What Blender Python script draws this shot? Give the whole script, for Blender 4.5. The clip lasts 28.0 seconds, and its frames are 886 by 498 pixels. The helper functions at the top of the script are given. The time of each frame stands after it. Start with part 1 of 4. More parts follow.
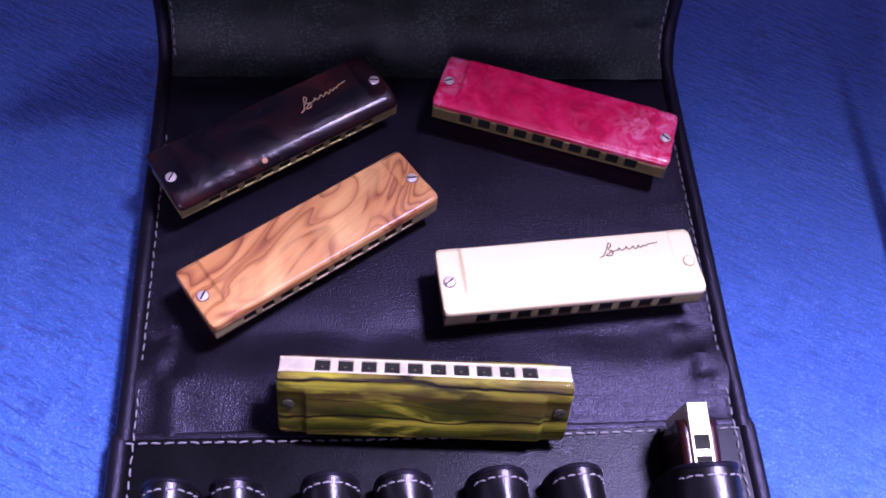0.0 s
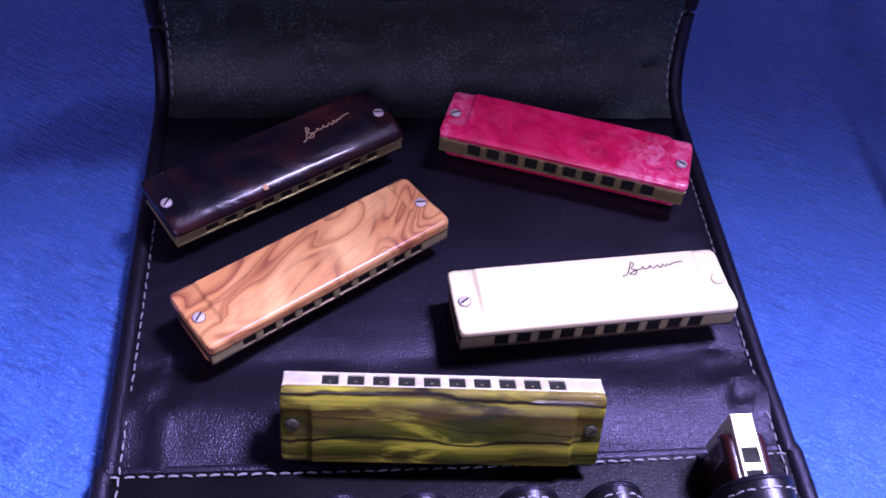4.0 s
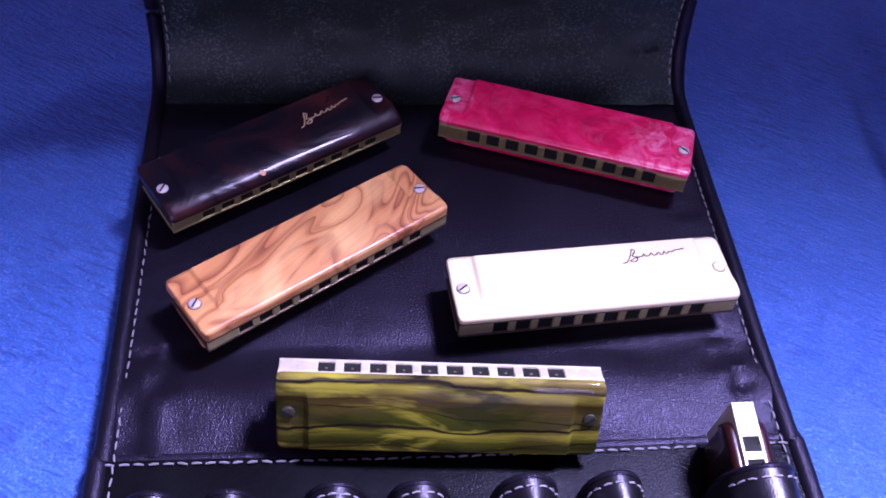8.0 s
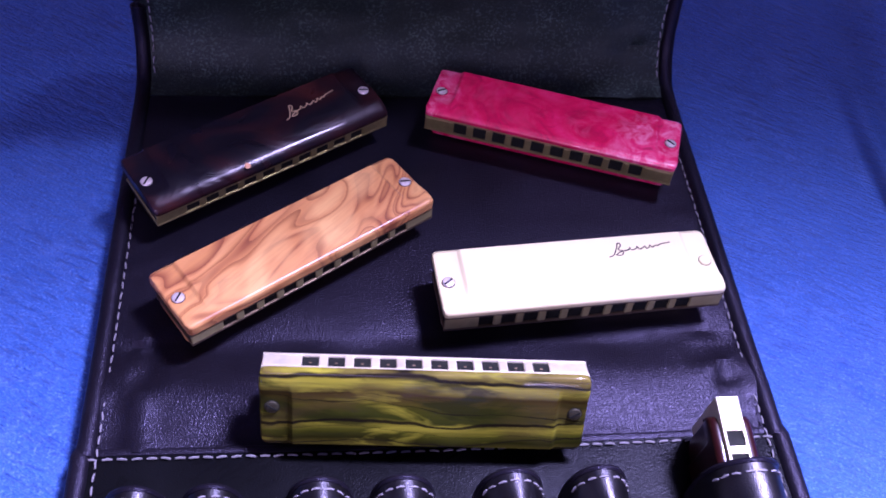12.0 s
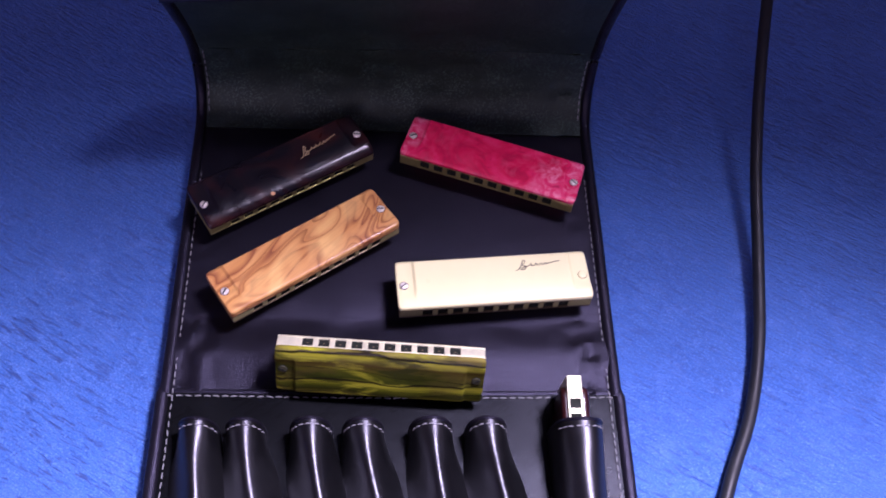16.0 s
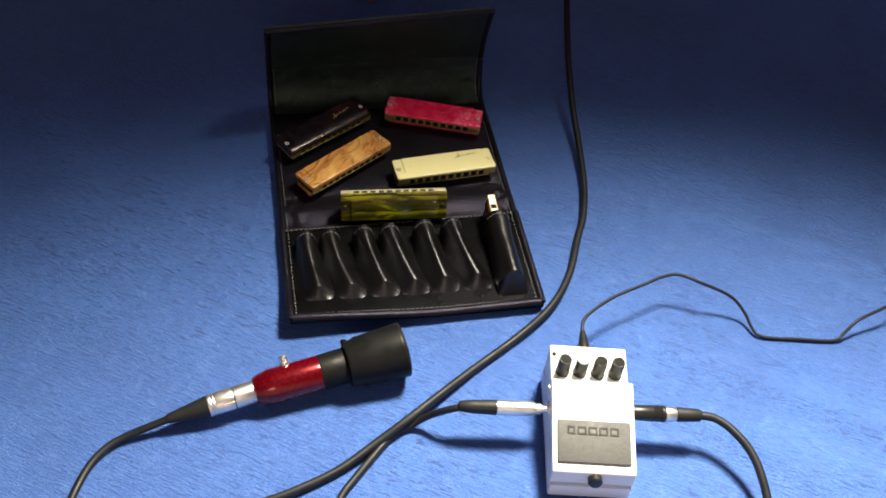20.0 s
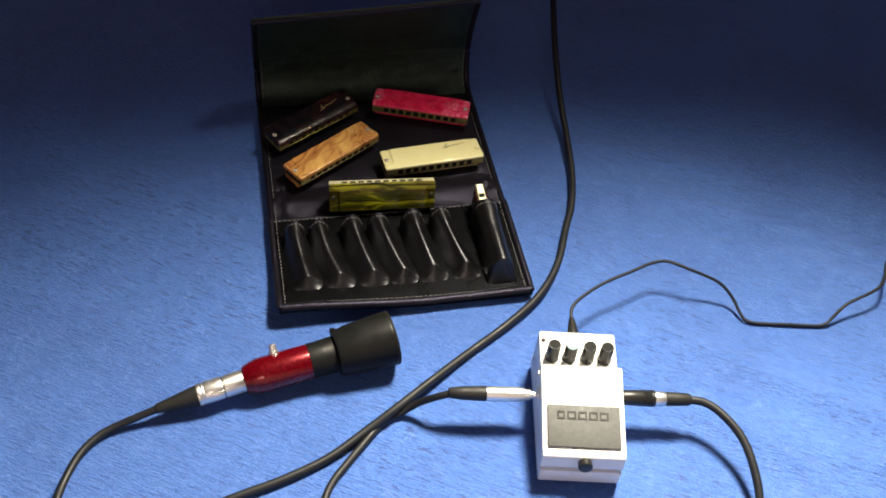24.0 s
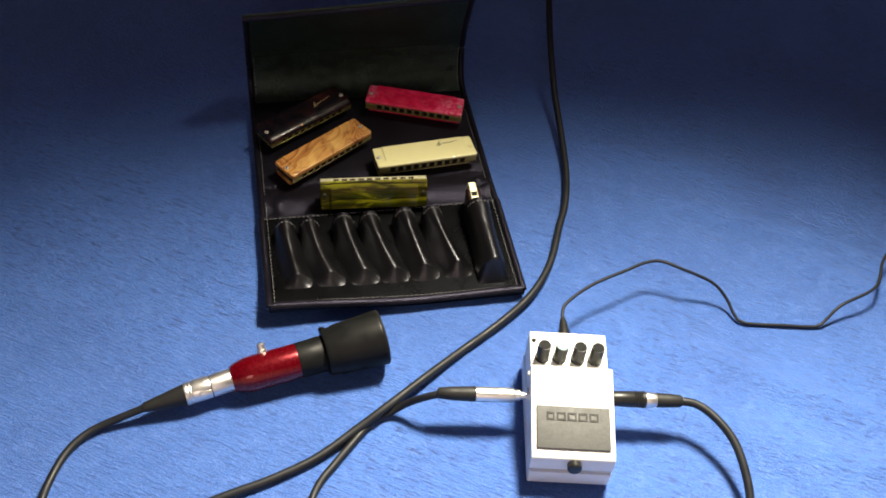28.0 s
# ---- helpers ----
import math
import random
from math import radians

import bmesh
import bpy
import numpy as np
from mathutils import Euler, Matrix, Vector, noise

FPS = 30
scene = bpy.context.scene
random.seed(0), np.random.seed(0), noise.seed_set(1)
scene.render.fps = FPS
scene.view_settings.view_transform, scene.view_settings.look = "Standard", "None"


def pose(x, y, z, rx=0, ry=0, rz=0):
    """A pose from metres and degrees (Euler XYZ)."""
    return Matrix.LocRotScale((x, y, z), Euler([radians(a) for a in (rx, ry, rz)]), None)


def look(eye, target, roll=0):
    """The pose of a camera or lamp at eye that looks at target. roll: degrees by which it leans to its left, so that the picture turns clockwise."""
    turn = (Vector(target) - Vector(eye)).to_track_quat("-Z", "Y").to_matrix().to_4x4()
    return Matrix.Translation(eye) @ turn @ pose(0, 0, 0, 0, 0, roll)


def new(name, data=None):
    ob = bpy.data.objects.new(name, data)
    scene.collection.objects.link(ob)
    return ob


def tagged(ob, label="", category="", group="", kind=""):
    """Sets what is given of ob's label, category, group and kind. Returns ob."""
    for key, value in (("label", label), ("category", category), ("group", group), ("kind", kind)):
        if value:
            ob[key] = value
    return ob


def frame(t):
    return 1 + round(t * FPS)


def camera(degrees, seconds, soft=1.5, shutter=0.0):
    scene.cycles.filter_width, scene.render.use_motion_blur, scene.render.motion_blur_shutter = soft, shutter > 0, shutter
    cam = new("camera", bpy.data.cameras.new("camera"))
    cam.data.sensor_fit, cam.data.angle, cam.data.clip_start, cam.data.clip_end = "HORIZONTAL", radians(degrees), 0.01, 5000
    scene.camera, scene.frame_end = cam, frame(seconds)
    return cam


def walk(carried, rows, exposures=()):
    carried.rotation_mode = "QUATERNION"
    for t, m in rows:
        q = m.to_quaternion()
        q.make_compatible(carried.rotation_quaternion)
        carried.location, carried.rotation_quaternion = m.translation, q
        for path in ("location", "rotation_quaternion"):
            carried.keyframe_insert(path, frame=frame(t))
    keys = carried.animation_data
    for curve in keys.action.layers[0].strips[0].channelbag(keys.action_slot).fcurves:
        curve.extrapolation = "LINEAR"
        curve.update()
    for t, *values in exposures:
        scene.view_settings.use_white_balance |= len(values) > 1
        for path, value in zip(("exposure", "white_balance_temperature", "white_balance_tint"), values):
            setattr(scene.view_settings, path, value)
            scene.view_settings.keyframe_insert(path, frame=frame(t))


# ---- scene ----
cam = camera(47.5, 28.0, soft=1.8, shutter=0.3)
PATH = [
    (0, (0.003, 0.003, 0.36), (0.01, 1.044, -1.348), 8.2),
    (0.5, (0.005, -0.016, 0.336), (0.0, 1.136, -1.299), 6.6),
    (1, (0.002, -0.025, 0.324), (0.019, 1.225, -1.237), 7.0),
    (1.5, (-0.003, -0.029, 0.313), (-0.02, 1.243, -1.23), 6.3),
    (2, (-0.002, -0.028, 0.311), (-0.037, 1.243, -1.232), 5.5),
    (2.5, (-0.002, -0.027, 0.31), (-0.025, 1.265, -1.216), 6.1),
    (3, (0.0, -0.028, 0.309), (-0.025, 1.268, -1.215), 6.0),
    (3.5, (0.0, -0.028, 0.309), (-0.007, 1.278, -1.206), 6.4),
    (5.5, (0.001, -0.025, 0.307), (-0.009, 1.277, -1.21), 6.7),
    (6, (0.002, -0.026, 0.306), (-0.015, 1.272, -1.215), 6.4),
    (6.5, (0.002, -0.027, 0.306), (-0.01, 1.272, -1.215), 6.6),
    (7, (-0.001, -0.024, 0.308), (-0.006, 1.27, -1.216), 7.0),
    (7.5, (-0.002, -0.026, 0.306), (-0.008, 1.273, -1.215), 6.9),
    (8, (0.002, -0.026, 0.305), (-0.01, 1.266, -1.222), 6.4),
    (8.5, (0.002, -0.025, 0.304), (-0.007, 1.263, -1.225), 6.7),
    (9, (0.003, -0.025, 0.305), (-0.014, 1.25, -1.236), 6.6),
    (9.5, (0.001, -0.025, 0.305), (0.004, 1.254, -1.232), 7.4),
    (10, (0.001, -0.026, 0.305), (0.002, 1.256, -1.23), 7.5),
    (10.5, (0.001, -0.026, 0.304), (0.009, 1.252, -1.235), 7.3),
    (11, (0.002, -0.024, 0.304), (0.013, 1.252, -1.236), 7.3),
    (11.5, (0.002, -0.024, 0.305), (0.011, 1.255, -1.233), 7.2),
    (12, (0.004, -0.024, 0.305), (0.011, 1.254, -1.233), 7.1),
    (12.5, (0.003, -0.024, 0.306), (0.018, 1.265, -1.223), 7.4),
    (14.5, (0.004, -0.027, 0.325), (0.005, 1.224, -1.236), 7.5),
    (15, (0.015, -0.051, 0.388), (-0.004, 1.117, -1.236), 6.3),
    (15.3, (0.0124, -0.0678, 0.4276), (0.0021, 0.8752, -0.9868), 5.94),
    (15.5, (0.011, -0.072, 0.448), (-0.029, 1.018, -1.229), 5.7),
    (15.7, (0.0202, -0.0702, 0.4647), (-0.0185, 0.835, -0.9737), 6.3),
    (16, (0.037, -0.067, 0.483), (-0.007, 0.993, -1.213), 7.2),
    (16.2, (0.035, -0.0787, 0.4911), (0.03, 0.8507, -0.9324), 6.6),
    (16.5, (0.023, -0.125, 0.506), (-0.027, 1.014, -1.138), 5.7),
    (16.7, (0.0093, -0.1621, 0.5233), (-0.0189, 0.8211, -0.8633), 5.82),
    (17, (-0.006, -0.216, 0.557), (0.02, 0.949, -1.067), 6.0),
    (17.2, (-0.0084, -0.2477, 0.5802), (0.01, 0.7321, -0.8089), 5.84),
    (17.5, (-0.009, -0.299, 0.608), (0.0, 0.879, -1.009), 5.6),
    (17.7, (-0.0016, -0.3418, 0.6182), (0.009, 0.6785, -0.7415), 5.92),
    (18, (0.012, -0.405, 0.625), (0.053, 0.874, -0.912), 6.4),
    (18.3, (0.0082, -0.4471, 0.6303), (0.0969, 0.6782, -0.6409), 7.9),
    (18.5, (0.003, -0.466, 0.638), (0.131, 0.845, -0.868), 8.9),
    (18.7, (-0.0026, -0.4817, 0.6515), (0.1034, 0.622, -0.6371), 7.98),
    (19, (-0.007, -0.504, 0.679), (0.05, 0.783, -0.852), 6.6),
    (19.3, (-0.0025, -0.5263, 0.7072), (0.0719, 0.62, -0.546), 6.78),
    (19.5, (0.0, -0.534, 0.721), (0.112, 0.824, -0.743), 6.9),
    (20, (-0.003, -0.536, 0.732), (0.115, 0.788, -0.762), 6.4),
    (20.3, (0.0106, -0.537, 0.7365), (0.0684, 0.6456, -0.4834), 4.6),
    (20.5, (0.018, -0.54, 0.738), (0.054, 0.874, -0.676), 3.4),
    (21, (0.006, -0.558, 0.738), (0.078, 0.881, -0.649), 4.3),
    (21.3, (0.0144, -0.5691, 0.7257), (0.092, 0.6429, -0.4638), 4.06),
    (21.5, (0.019, -0.572, 0.719), (0.105, 0.828, -0.706), 3.9),
    (22, (0.012, -0.55, 0.722), (0.142, 0.775, -0.77), 5.8),
    (22.5, (0.013, -0.551, 0.722), (0.129, 0.779, -0.768), 5.3),
    (24.5, (-0.002, -0.545, 0.723), (0.136, 0.786, -0.763), 6.5),
    (25, (0.01, -0.543, 0.723), (0.134, 0.786, -0.767), 5.8),
    (25.5, (0.0, -0.551, 0.717), (0.149, 0.786, -0.763), 7.0),
    (26, (-0.001, -0.546, 0.717), (0.145, 0.781, -0.772), 7.2),
    (26.5, (0.002, -0.537, 0.724), (0.139, 0.768, -0.784), 7.0),
    (27, (-0.005, -0.546, 0.72), (0.157, 0.79, -0.76), 7.7),
    (27.5, (-0.002, -0.548, 0.718), (0.155, 0.792, -0.759), 7.6),
    (28, (0.013, -0.541, 0.721), (0.138, 0.783, -0.772), 6.3),
]
EXPOSURE = [(0.0, 0.66, 5200, 73), (0.8, 0.76, 4950, 73), (14.6, 0.76, 4950, 73), (15.2, 0.53, 4850, 74), (16.0, 0.50, 5450, 53), (17.0, 0.55, 6500, 20), (18.0, 0.30, 7400, 8), (19.0, -0.18, 7600, 7), (19.9, -0.17, 7600, 7), (20.6, 0.16, 7600, 7), (21.3, 0.17, 7600, 7), (22.0, -0.18, 7600, 7), (28.0, -0.2, 7600, 7)]
walk(cam, [(t, look(eye, target, roll)) for t, eye, target, roll in PATH], EXPOSURE)

# ---------------------------------------------------------------- light
world = bpy.data.worlds.new("room_dusk")
scene.world = world
world.use_nodes = True
world.node_tree.nodes["Background"].inputs[0].default_value = (0.60, 0.42, 0.44, 1)
world.node_tree.nodes["Background"].inputs[1].default_value = 0.064

lamp_data = bpy.data.lights.new("reading_lamp", "SPOT")
lamp_data.energy = 328
lamp_data.color = (1.0, 0.96, 0.88)
lamp_data.spot_size = radians(121.5)
lamp_data.spot_blend = 1.0
lamp_data.shadow_soft_size = 0.10
lamp = new("reading_lamp", lamp_data)
lamp.matrix_world = look((0.345, 0.30, 0.98), (0.17, -1.34, 0.0))

# added soft fill from behind the camera; its dusk window is assumed, unseen
fill_data = bpy.data.lights.new("window_light", "AREA")
fill_data.shape, fill_data.size, fill_data.size_y = "RECTANGLE", 0.6, 0.8
fill_data.energy = 9
fill_data.color = (1.0, 0.80, 0.78)
front_fill = new("window_light", fill_data)
front_fill.matrix_world = look((0.0, -1.99, 1.5), (0.0, 0.0, 1.5))


# ---------------------------------------------------------------- materials
class Nodes:
    """A small builder of node materials in object space."""

    def __init__(self, name):
        self.mat = bpy.data.materials.new(name)
        self.mat.use_nodes = True
        self.tree = self.mat.node_tree
        self.bsdf = self.tree.nodes["Principled BSDF"]
        self.coord = self.tree.nodes.new("ShaderNodeTexCoord").outputs["Object"]

    def link(self, a, b):
        self.tree.links.new(a, b)
        return self

    def mapping(self, scale=(1, 1, 1), turn=(0, 0, 0), shift=(0, 0, 0)):
        a, b = self.tree.nodes.new("ShaderNodeMapping"), self.tree.nodes.new("ShaderNodeMapping")
        a.inputs["Rotation"].default_value = [radians(v) for v in turn]
        b.inputs["Scale"].default_value = scale
        b.inputs["Location"].default_value = shift
        self.link(self.coord, a.inputs["Vector"])
        self.link(a.outputs[0], b.inputs["Vector"])
        return b.outputs[0]

    def noise(self, scale, detail=4, rough=0.5, distort=0.0, vec=None):
        n = self.tree.nodes.new("ShaderNodeTexNoise")
        n.inputs["Scale"].default_value = scale
        n.inputs["Detail"].default_value = detail
        n.inputs["Roughness"].default_value = rough
        n.inputs["Distortion"].default_value = distort
        self.link(vec or self.coord, n.inputs["Vector"])
        return n.outputs["Fac"]

    def cells(self, scale, feature="F1", vec=None):
        n = self.tree.nodes.new("ShaderNodeTexVoronoi")
        n.feature = feature
        n.inputs["Scale"].default_value = scale
        self.link(vec or self.coord, n.inputs["Vector"])
        return n.outputs["Distance"]

    def math(self, op, a, b=0.0, c=0.0):
        n = self.tree.nodes.new("ShaderNodeMath")
        n.operation = op
        for k, v in enumerate((a, b, c)):
            if isinstance(v, (int, float)):
                n.inputs[k].default_value = v
            else:
                self.link(v, n.inputs[k])
        return n.outputs[0]

    def ramp(self, fac, *stops, smooth=False):
        n = self.tree.nodes.new("ShaderNodeValToRGB")
        if smooth:
            n.color_ramp.interpolation = "EASE"
        while len(n.color_ramp.elements) < len(stops):
            n.color_ramp.elements.new(0.5)
        for e, (at, col) in zip(n.color_ramp.elements, stops):
            e.position = at
            e.color = (*col, 1) if len(col) == 3 else col
        self.link(fac, n.inputs[0])
        return n.outputs[0]

    def mix(self, fac, a, b, mode="MIX"):
        n = self.tree.nodes.new("ShaderNodeMix")
        n.data_type, n.blend_type = "RGBA", mode
        if isinstance(fac, (int, float)):
            n.inputs[0].default_value = fac
        else:
            self.link(fac, n.inputs[0])
        for k, v in ((6, a), (7, b)):
            if isinstance(v, tuple):
                n.inputs[k].default_value = (*v, 1)
            else:
                self.link(v, n.inputs[k])
        return n.outputs[2]

    def axis(self, k):
        n = self.tree.nodes.new("ShaderNodeSeparateXYZ")
        self.link(self.coord, n.inputs[0])
        return n.outputs[k]

    def bump(self, height, strength, distance):
        n = self.tree.nodes.new("ShaderNodeBump")
        n.inputs["Strength"].default_value = strength
        n.inputs["Distance"].default_value = distance
        self.link(height, n.inputs["Height"])
        self.link(n.outputs[0], self.bsdf.inputs["Normal"])
        return self

    def done(self, colour=None, rough=0.5, metal=0.0, coat=0.0, spec=0.5, coat_rough=0.05):
        b = self.bsdf.inputs
        if isinstance(colour, tuple):
            b["Base Color"].default_value = (*colour, 1)
        elif colour is not None:
            self.link(colour, b["Base Color"])
        if isinstance(rough, (int, float)):
            b["Roughness"].default_value = rough
        else:
            self.link(rough, b["Roughness"])
        b["Metallic"].default_value = metal
        b["Coat Weight"].default_value = coat
        b["Coat Roughness"].default_value = coat_rough
        b["Specular IOR Level"].default_value = spec
        return self.mat


def blanket_material():
    n = Nodes("blue_fleece")
    fuzz = n.noise(1100, 3, 0.7)
    fleck = n.noise(1.0, 3, 0.6, 0.5, n.mapping((120, 330, 300), (0, 0, 22)))
    rib = n.noise(1.0, 3, 0.55, 0.5, n.mapping((95, 560, 400), (0, 0, 21)))
    bare = n.noise(6, 3, 0.6, 0.5)
    clump = n.noise(75, 5, 0.7)
    broad = n.noise(7, 4, 0.6, 0.4)
    col = n.ramp(broad, (0.3, (0.022, 0.094, 0.37)), (0.7, (0.036, 0.135, 0.48)))
    col = n.mix(n.ramp(fleck, (0.33, (0.3, 0.3, 0.3)), (0.48, (0, 0, 0))), col, (0.016, 0.046, 0.22))
    col = n.mix(n.ramp(clump, (0.52, (0, 0, 0)), (0.72, (0.6, 0.6, 0.6))), col, (0.080, 0.185, 0.57))
    col = n.mix(n.ramp(fuzz, (0.55, (0, 0, 0)), (0.68, (0.85, 0.85, 0.85))), col, (0.15, 0.29, 0.70))
    col = n.mix(n.ramp(fuzz, (0.32, (0.85, 0.85, 0.85)), (0.46, (0, 0, 0))), col, (0.013, 0.036, 0.18))
    # short slanting gaps in the nap, denser in worn patches
    gap = n.math("MULTIPLY", n.ramp(rib, (0.35, (1, 1, 1)), (0.46, (0, 0, 0))), n.ramp(bare, (0.38, (0.25, 0.25, 0.25)), (0.62, (0.95, 0.95, 0.95))))
    col = n.mix(gap, col, (0.012, 0.040, 0.19))
    height = n.math("ADD", n.math("MULTIPLY", fuzz, 0.6), n.math("ADD", n.math("MULTIPLY", fleck, 0.8), n.math("ADD", n.math("MULTIPLY", rib, 1.4), clump)))
    n.bump(height, 0.75, 0.0018)
    b = n.bsdf.inputs
    b["Sheen Weight"].default_value = 0.25
    b["Sheen Roughness"].default_value = 0.5
    b["Sheen Tint"].default_value = (0.5, 0.65, 1.0, 1)
    b["Specular Tint"].default_value = (0.72, 0.86, 1.0, 1)
    return n.done(col, 0.40, spec=0.75)


def leather_material(name="black_leather", rough=(0.30, 0.41), bump=0.27, dye=(0.0034, 0.0034, 0.0042), grains=2400, tint=(0.66, 0.70, 1.0), spec=0.36, dust=None):
    n = Nodes(name)
    grain = n.cells(grains, "SMOOTH_F1")
    fine = n.noise(1500, 3, 0.6)
    soft = n.noise(30, 4, 0.5, 0.5)
    scuff = n.noise(1.0, 4, 0.7, 0.3, n.mapping((60, 240, 100), (0, 0, -30)))
    col = n.ramp(soft, (0.3, tuple(0.7 * c for c in dye)), (0.75, tuple(1.4 * c for c in dye)))
    if dust:
        # pale dust caught in the grain, thicker in cloudy patches
        speck = n.math("MULTIPLY", n.ramp(n.noise(900, 2, 0.6), (0.52, (0, 0, 0)), (0.62, (1, 1, 1))), n.ramp(n.noise(55, 3, 0.6, 0.4), (0.38, (0.15, 0.15, 0.15)), (0.62, (1, 1, 1))))
        col = n.mix(speck, col, dust)
    height = n.math("ADD", n.math("MULTIPLY", grain, 0.9), n.math("ADD", n.math("MULTIPLY", fine, 0.5), n.math("MULTIPLY", soft, 0.12)))
    n.bump(height, bump, 0.00045)
    r = n.ramp(n.math("ADD", n.math("MULTIPLY", soft, 0.6), n.math("MULTIPLY", scuff, 0.4)), (0.35, (rough[0],) * 3), (0.65, (rough[1],) * 3))
    n.bsdf.inputs["Specular Tint"].default_value = (*tint, 1)
    return n.done(col, r, spec=spec)


def plain(name, colour, rough, metal=0.0, coat=0.0, wear=0.12, scale=120, bump=0.0, spec=0.4):
    n = Nodes(name)
    v = n.noise(scale, 4, 0.6)
    dark = tuple(c * (1 - wear) for c in colour)
    light = tuple(min(1, c * (1 + wear)) for c in colour)
    col = n.ramp(v, (0.3, dark), (0.7, light))
    r = n.ramp(n.noise(scale * 0.4, 3), (0.3, (rough * 0.8,) * 3), (0.7, (min(1, rough * 1.25),) * 3))
    if bump:
        n.bump(n.noise(scale * 8, 3), 0.4, bump)
    return n.done(col, r, metal, coat, spec)


def olive_wood():
    n = Nodes("olive_wood_lacquered")
    # growth rings cut at a slant: wide cream fields, and bundles of brown contour lines that swirl
    flow = n.noise(1.0, 2, 0.42, 1.4, n.mapping((12, 21, 20), (0, 0, -18), (2.35, 0.8, 0)))
    bundle = n.noise(1.0, 2, 0.5, 0.9, n.mapping((17, 34, 20), (0, 0, -26), (0.4, 0.3, 0)))
    inside = n.ramp(bundle, (0.40, (0, 0, 0)), (0.56, (1, 1, 1)))
    cream, tan, brown = (0.76, 0.460, 0.150), (0.55, 0.250, 0.068), (0.22, 0.075, 0.025)
    wide = n.math("FRACT", n.math("MULTIPLY", flow, 9.0))
    field = n.ramp(wide, (0.0, (0.60, 0.300, 0.085)), (0.30, cream), (0.75, (0.70, 0.395, 0.122)), (1.0, (0.58, 0.275, 0.078)))
    close = n.math("FRACT", n.math("MULTIPLY", flow, 21.0))
    swirl = n.ramp(close, (0.0, brown), (0.10, (0.30, 0.105, 0.034)), (0.38, tan), (0.75, (0.60, 0.290, 0.085)), (0.98, (0.44, 0.175, 0.052)))
    col = n.mix(inside, field, swirl)
    edge = n.ramp(wide, (0.0, (0.85, 0.85, 0.85)), (0.045, (0.4, 0.4, 0.4)), (0.10, (0, 0, 0)))
    col = n.mix(edge, col, brown)
    heart = n.noise(1.0, 2, 0.5, 1.2, n.mapping((11, 30, 20), (0, 0, -24), (5.2, 1.4, 0)))
    col = n.mix(n.ramp(heart, (0.52, (0, 0, 0)), (0.64, (0.6, 0.6, 0.6))), col, (0.36, 0.130, 0.045))
    fibre = n.noise(1.0, 3, 0.6, 0, n.mapping((60, 900, 500), (0, 0, -14)))
    col = n.mix(n.ramp(fibre, (0.35, (0.25, 0.25, 0.25)), (0.55, (0, 0, 0))), col, (0.34, 0.14, 0.05))
    n.bump(n.noise(70, 2, 0.5), 0.25, 0.0006)
    return n.done(col, 0.36, coat=0.3, coat_rough=0.14, spec=0.3)


def pink_pearl():
    n = Nodes("pink_pearl_resin")
    swirl = n.noise(36, 4, 0.55, 1.5)
    spots = n.noise(130, 5, 0.7, 1.0)
    ends = n.math("ADD", n.math("MULTIPLY", n.axis(0), 9.0), n.noise(26, 3, 0.5, 0.6))
    left = n.math("ADD", n.math("MULTIPLY", n.axis(0), -12.0), n.noise(30, 3, 0.5, 0.6))
    col = n.ramp(swirl, (0.30, (0.42, 0.007, 0.045)), (0.46, (0.66, 0.009, 0.066)), (0.62, (0.76, 0.022, 0.11)), (0.80, (0.82, 0.075, 0.18)))
    marble = n.math("MULTIPLY", n.ramp(spots, (0.46, (0, 0, 0)), (0.64, (1, 1, 1))), n.math("MAXIMUM", n.ramp(ends, (0.60, (0.08, 0.08, 0.08)), (0.86, (0.85, 0.85, 0.85))), n.ramp(left, (0.88, (0, 0, 0)), (1.0, (0.7, 0.7, 0.7)))))
    col = n.mix(marble, col, (0.86, 0.24, 0.35))
    col = n.mix(n.ramp(spots, (0.30, (0.7, 0.7, 0.7)), (0.42, (0, 0, 0))), col, (0.34, 0.008, 0.05))
    n.bump(n.noise(60, 2, 0.5), 0.2, 0.0005)
    return n.done(col, 0.24, coat=0.9, coat_rough=0.06)


def tortoise_resin():
    n = Nodes("dark_tortoise_resin")
    blotch = n.noise(30, 3, 0.5, 0.9, n.mapping((1, 1.4, 1), (0, 0, 20)))
    col = n.ramp(blotch, (0.40, (0.005, 0.004, 0.007)), (0.56, (0.020, 0.006, 0.007)), (0.72, (0.060, 0.015, 0.011)))
    n.bump(n.noise(1.0, 2.5, 0.5, 1.2, n.mapping((45, 60, 45), (0, 0, 15))), 0.40, 0.0020)
    rough = n.ramp(n.noise(40, 3, 0.5, 1.0), (0.35, (0.26, 0.26, 0.26)), (0.65, (0.40, 0.40, 0.40)))
    return n.done(col, rough, coat=0.18, coat_rough=0.05, spec=0.18)


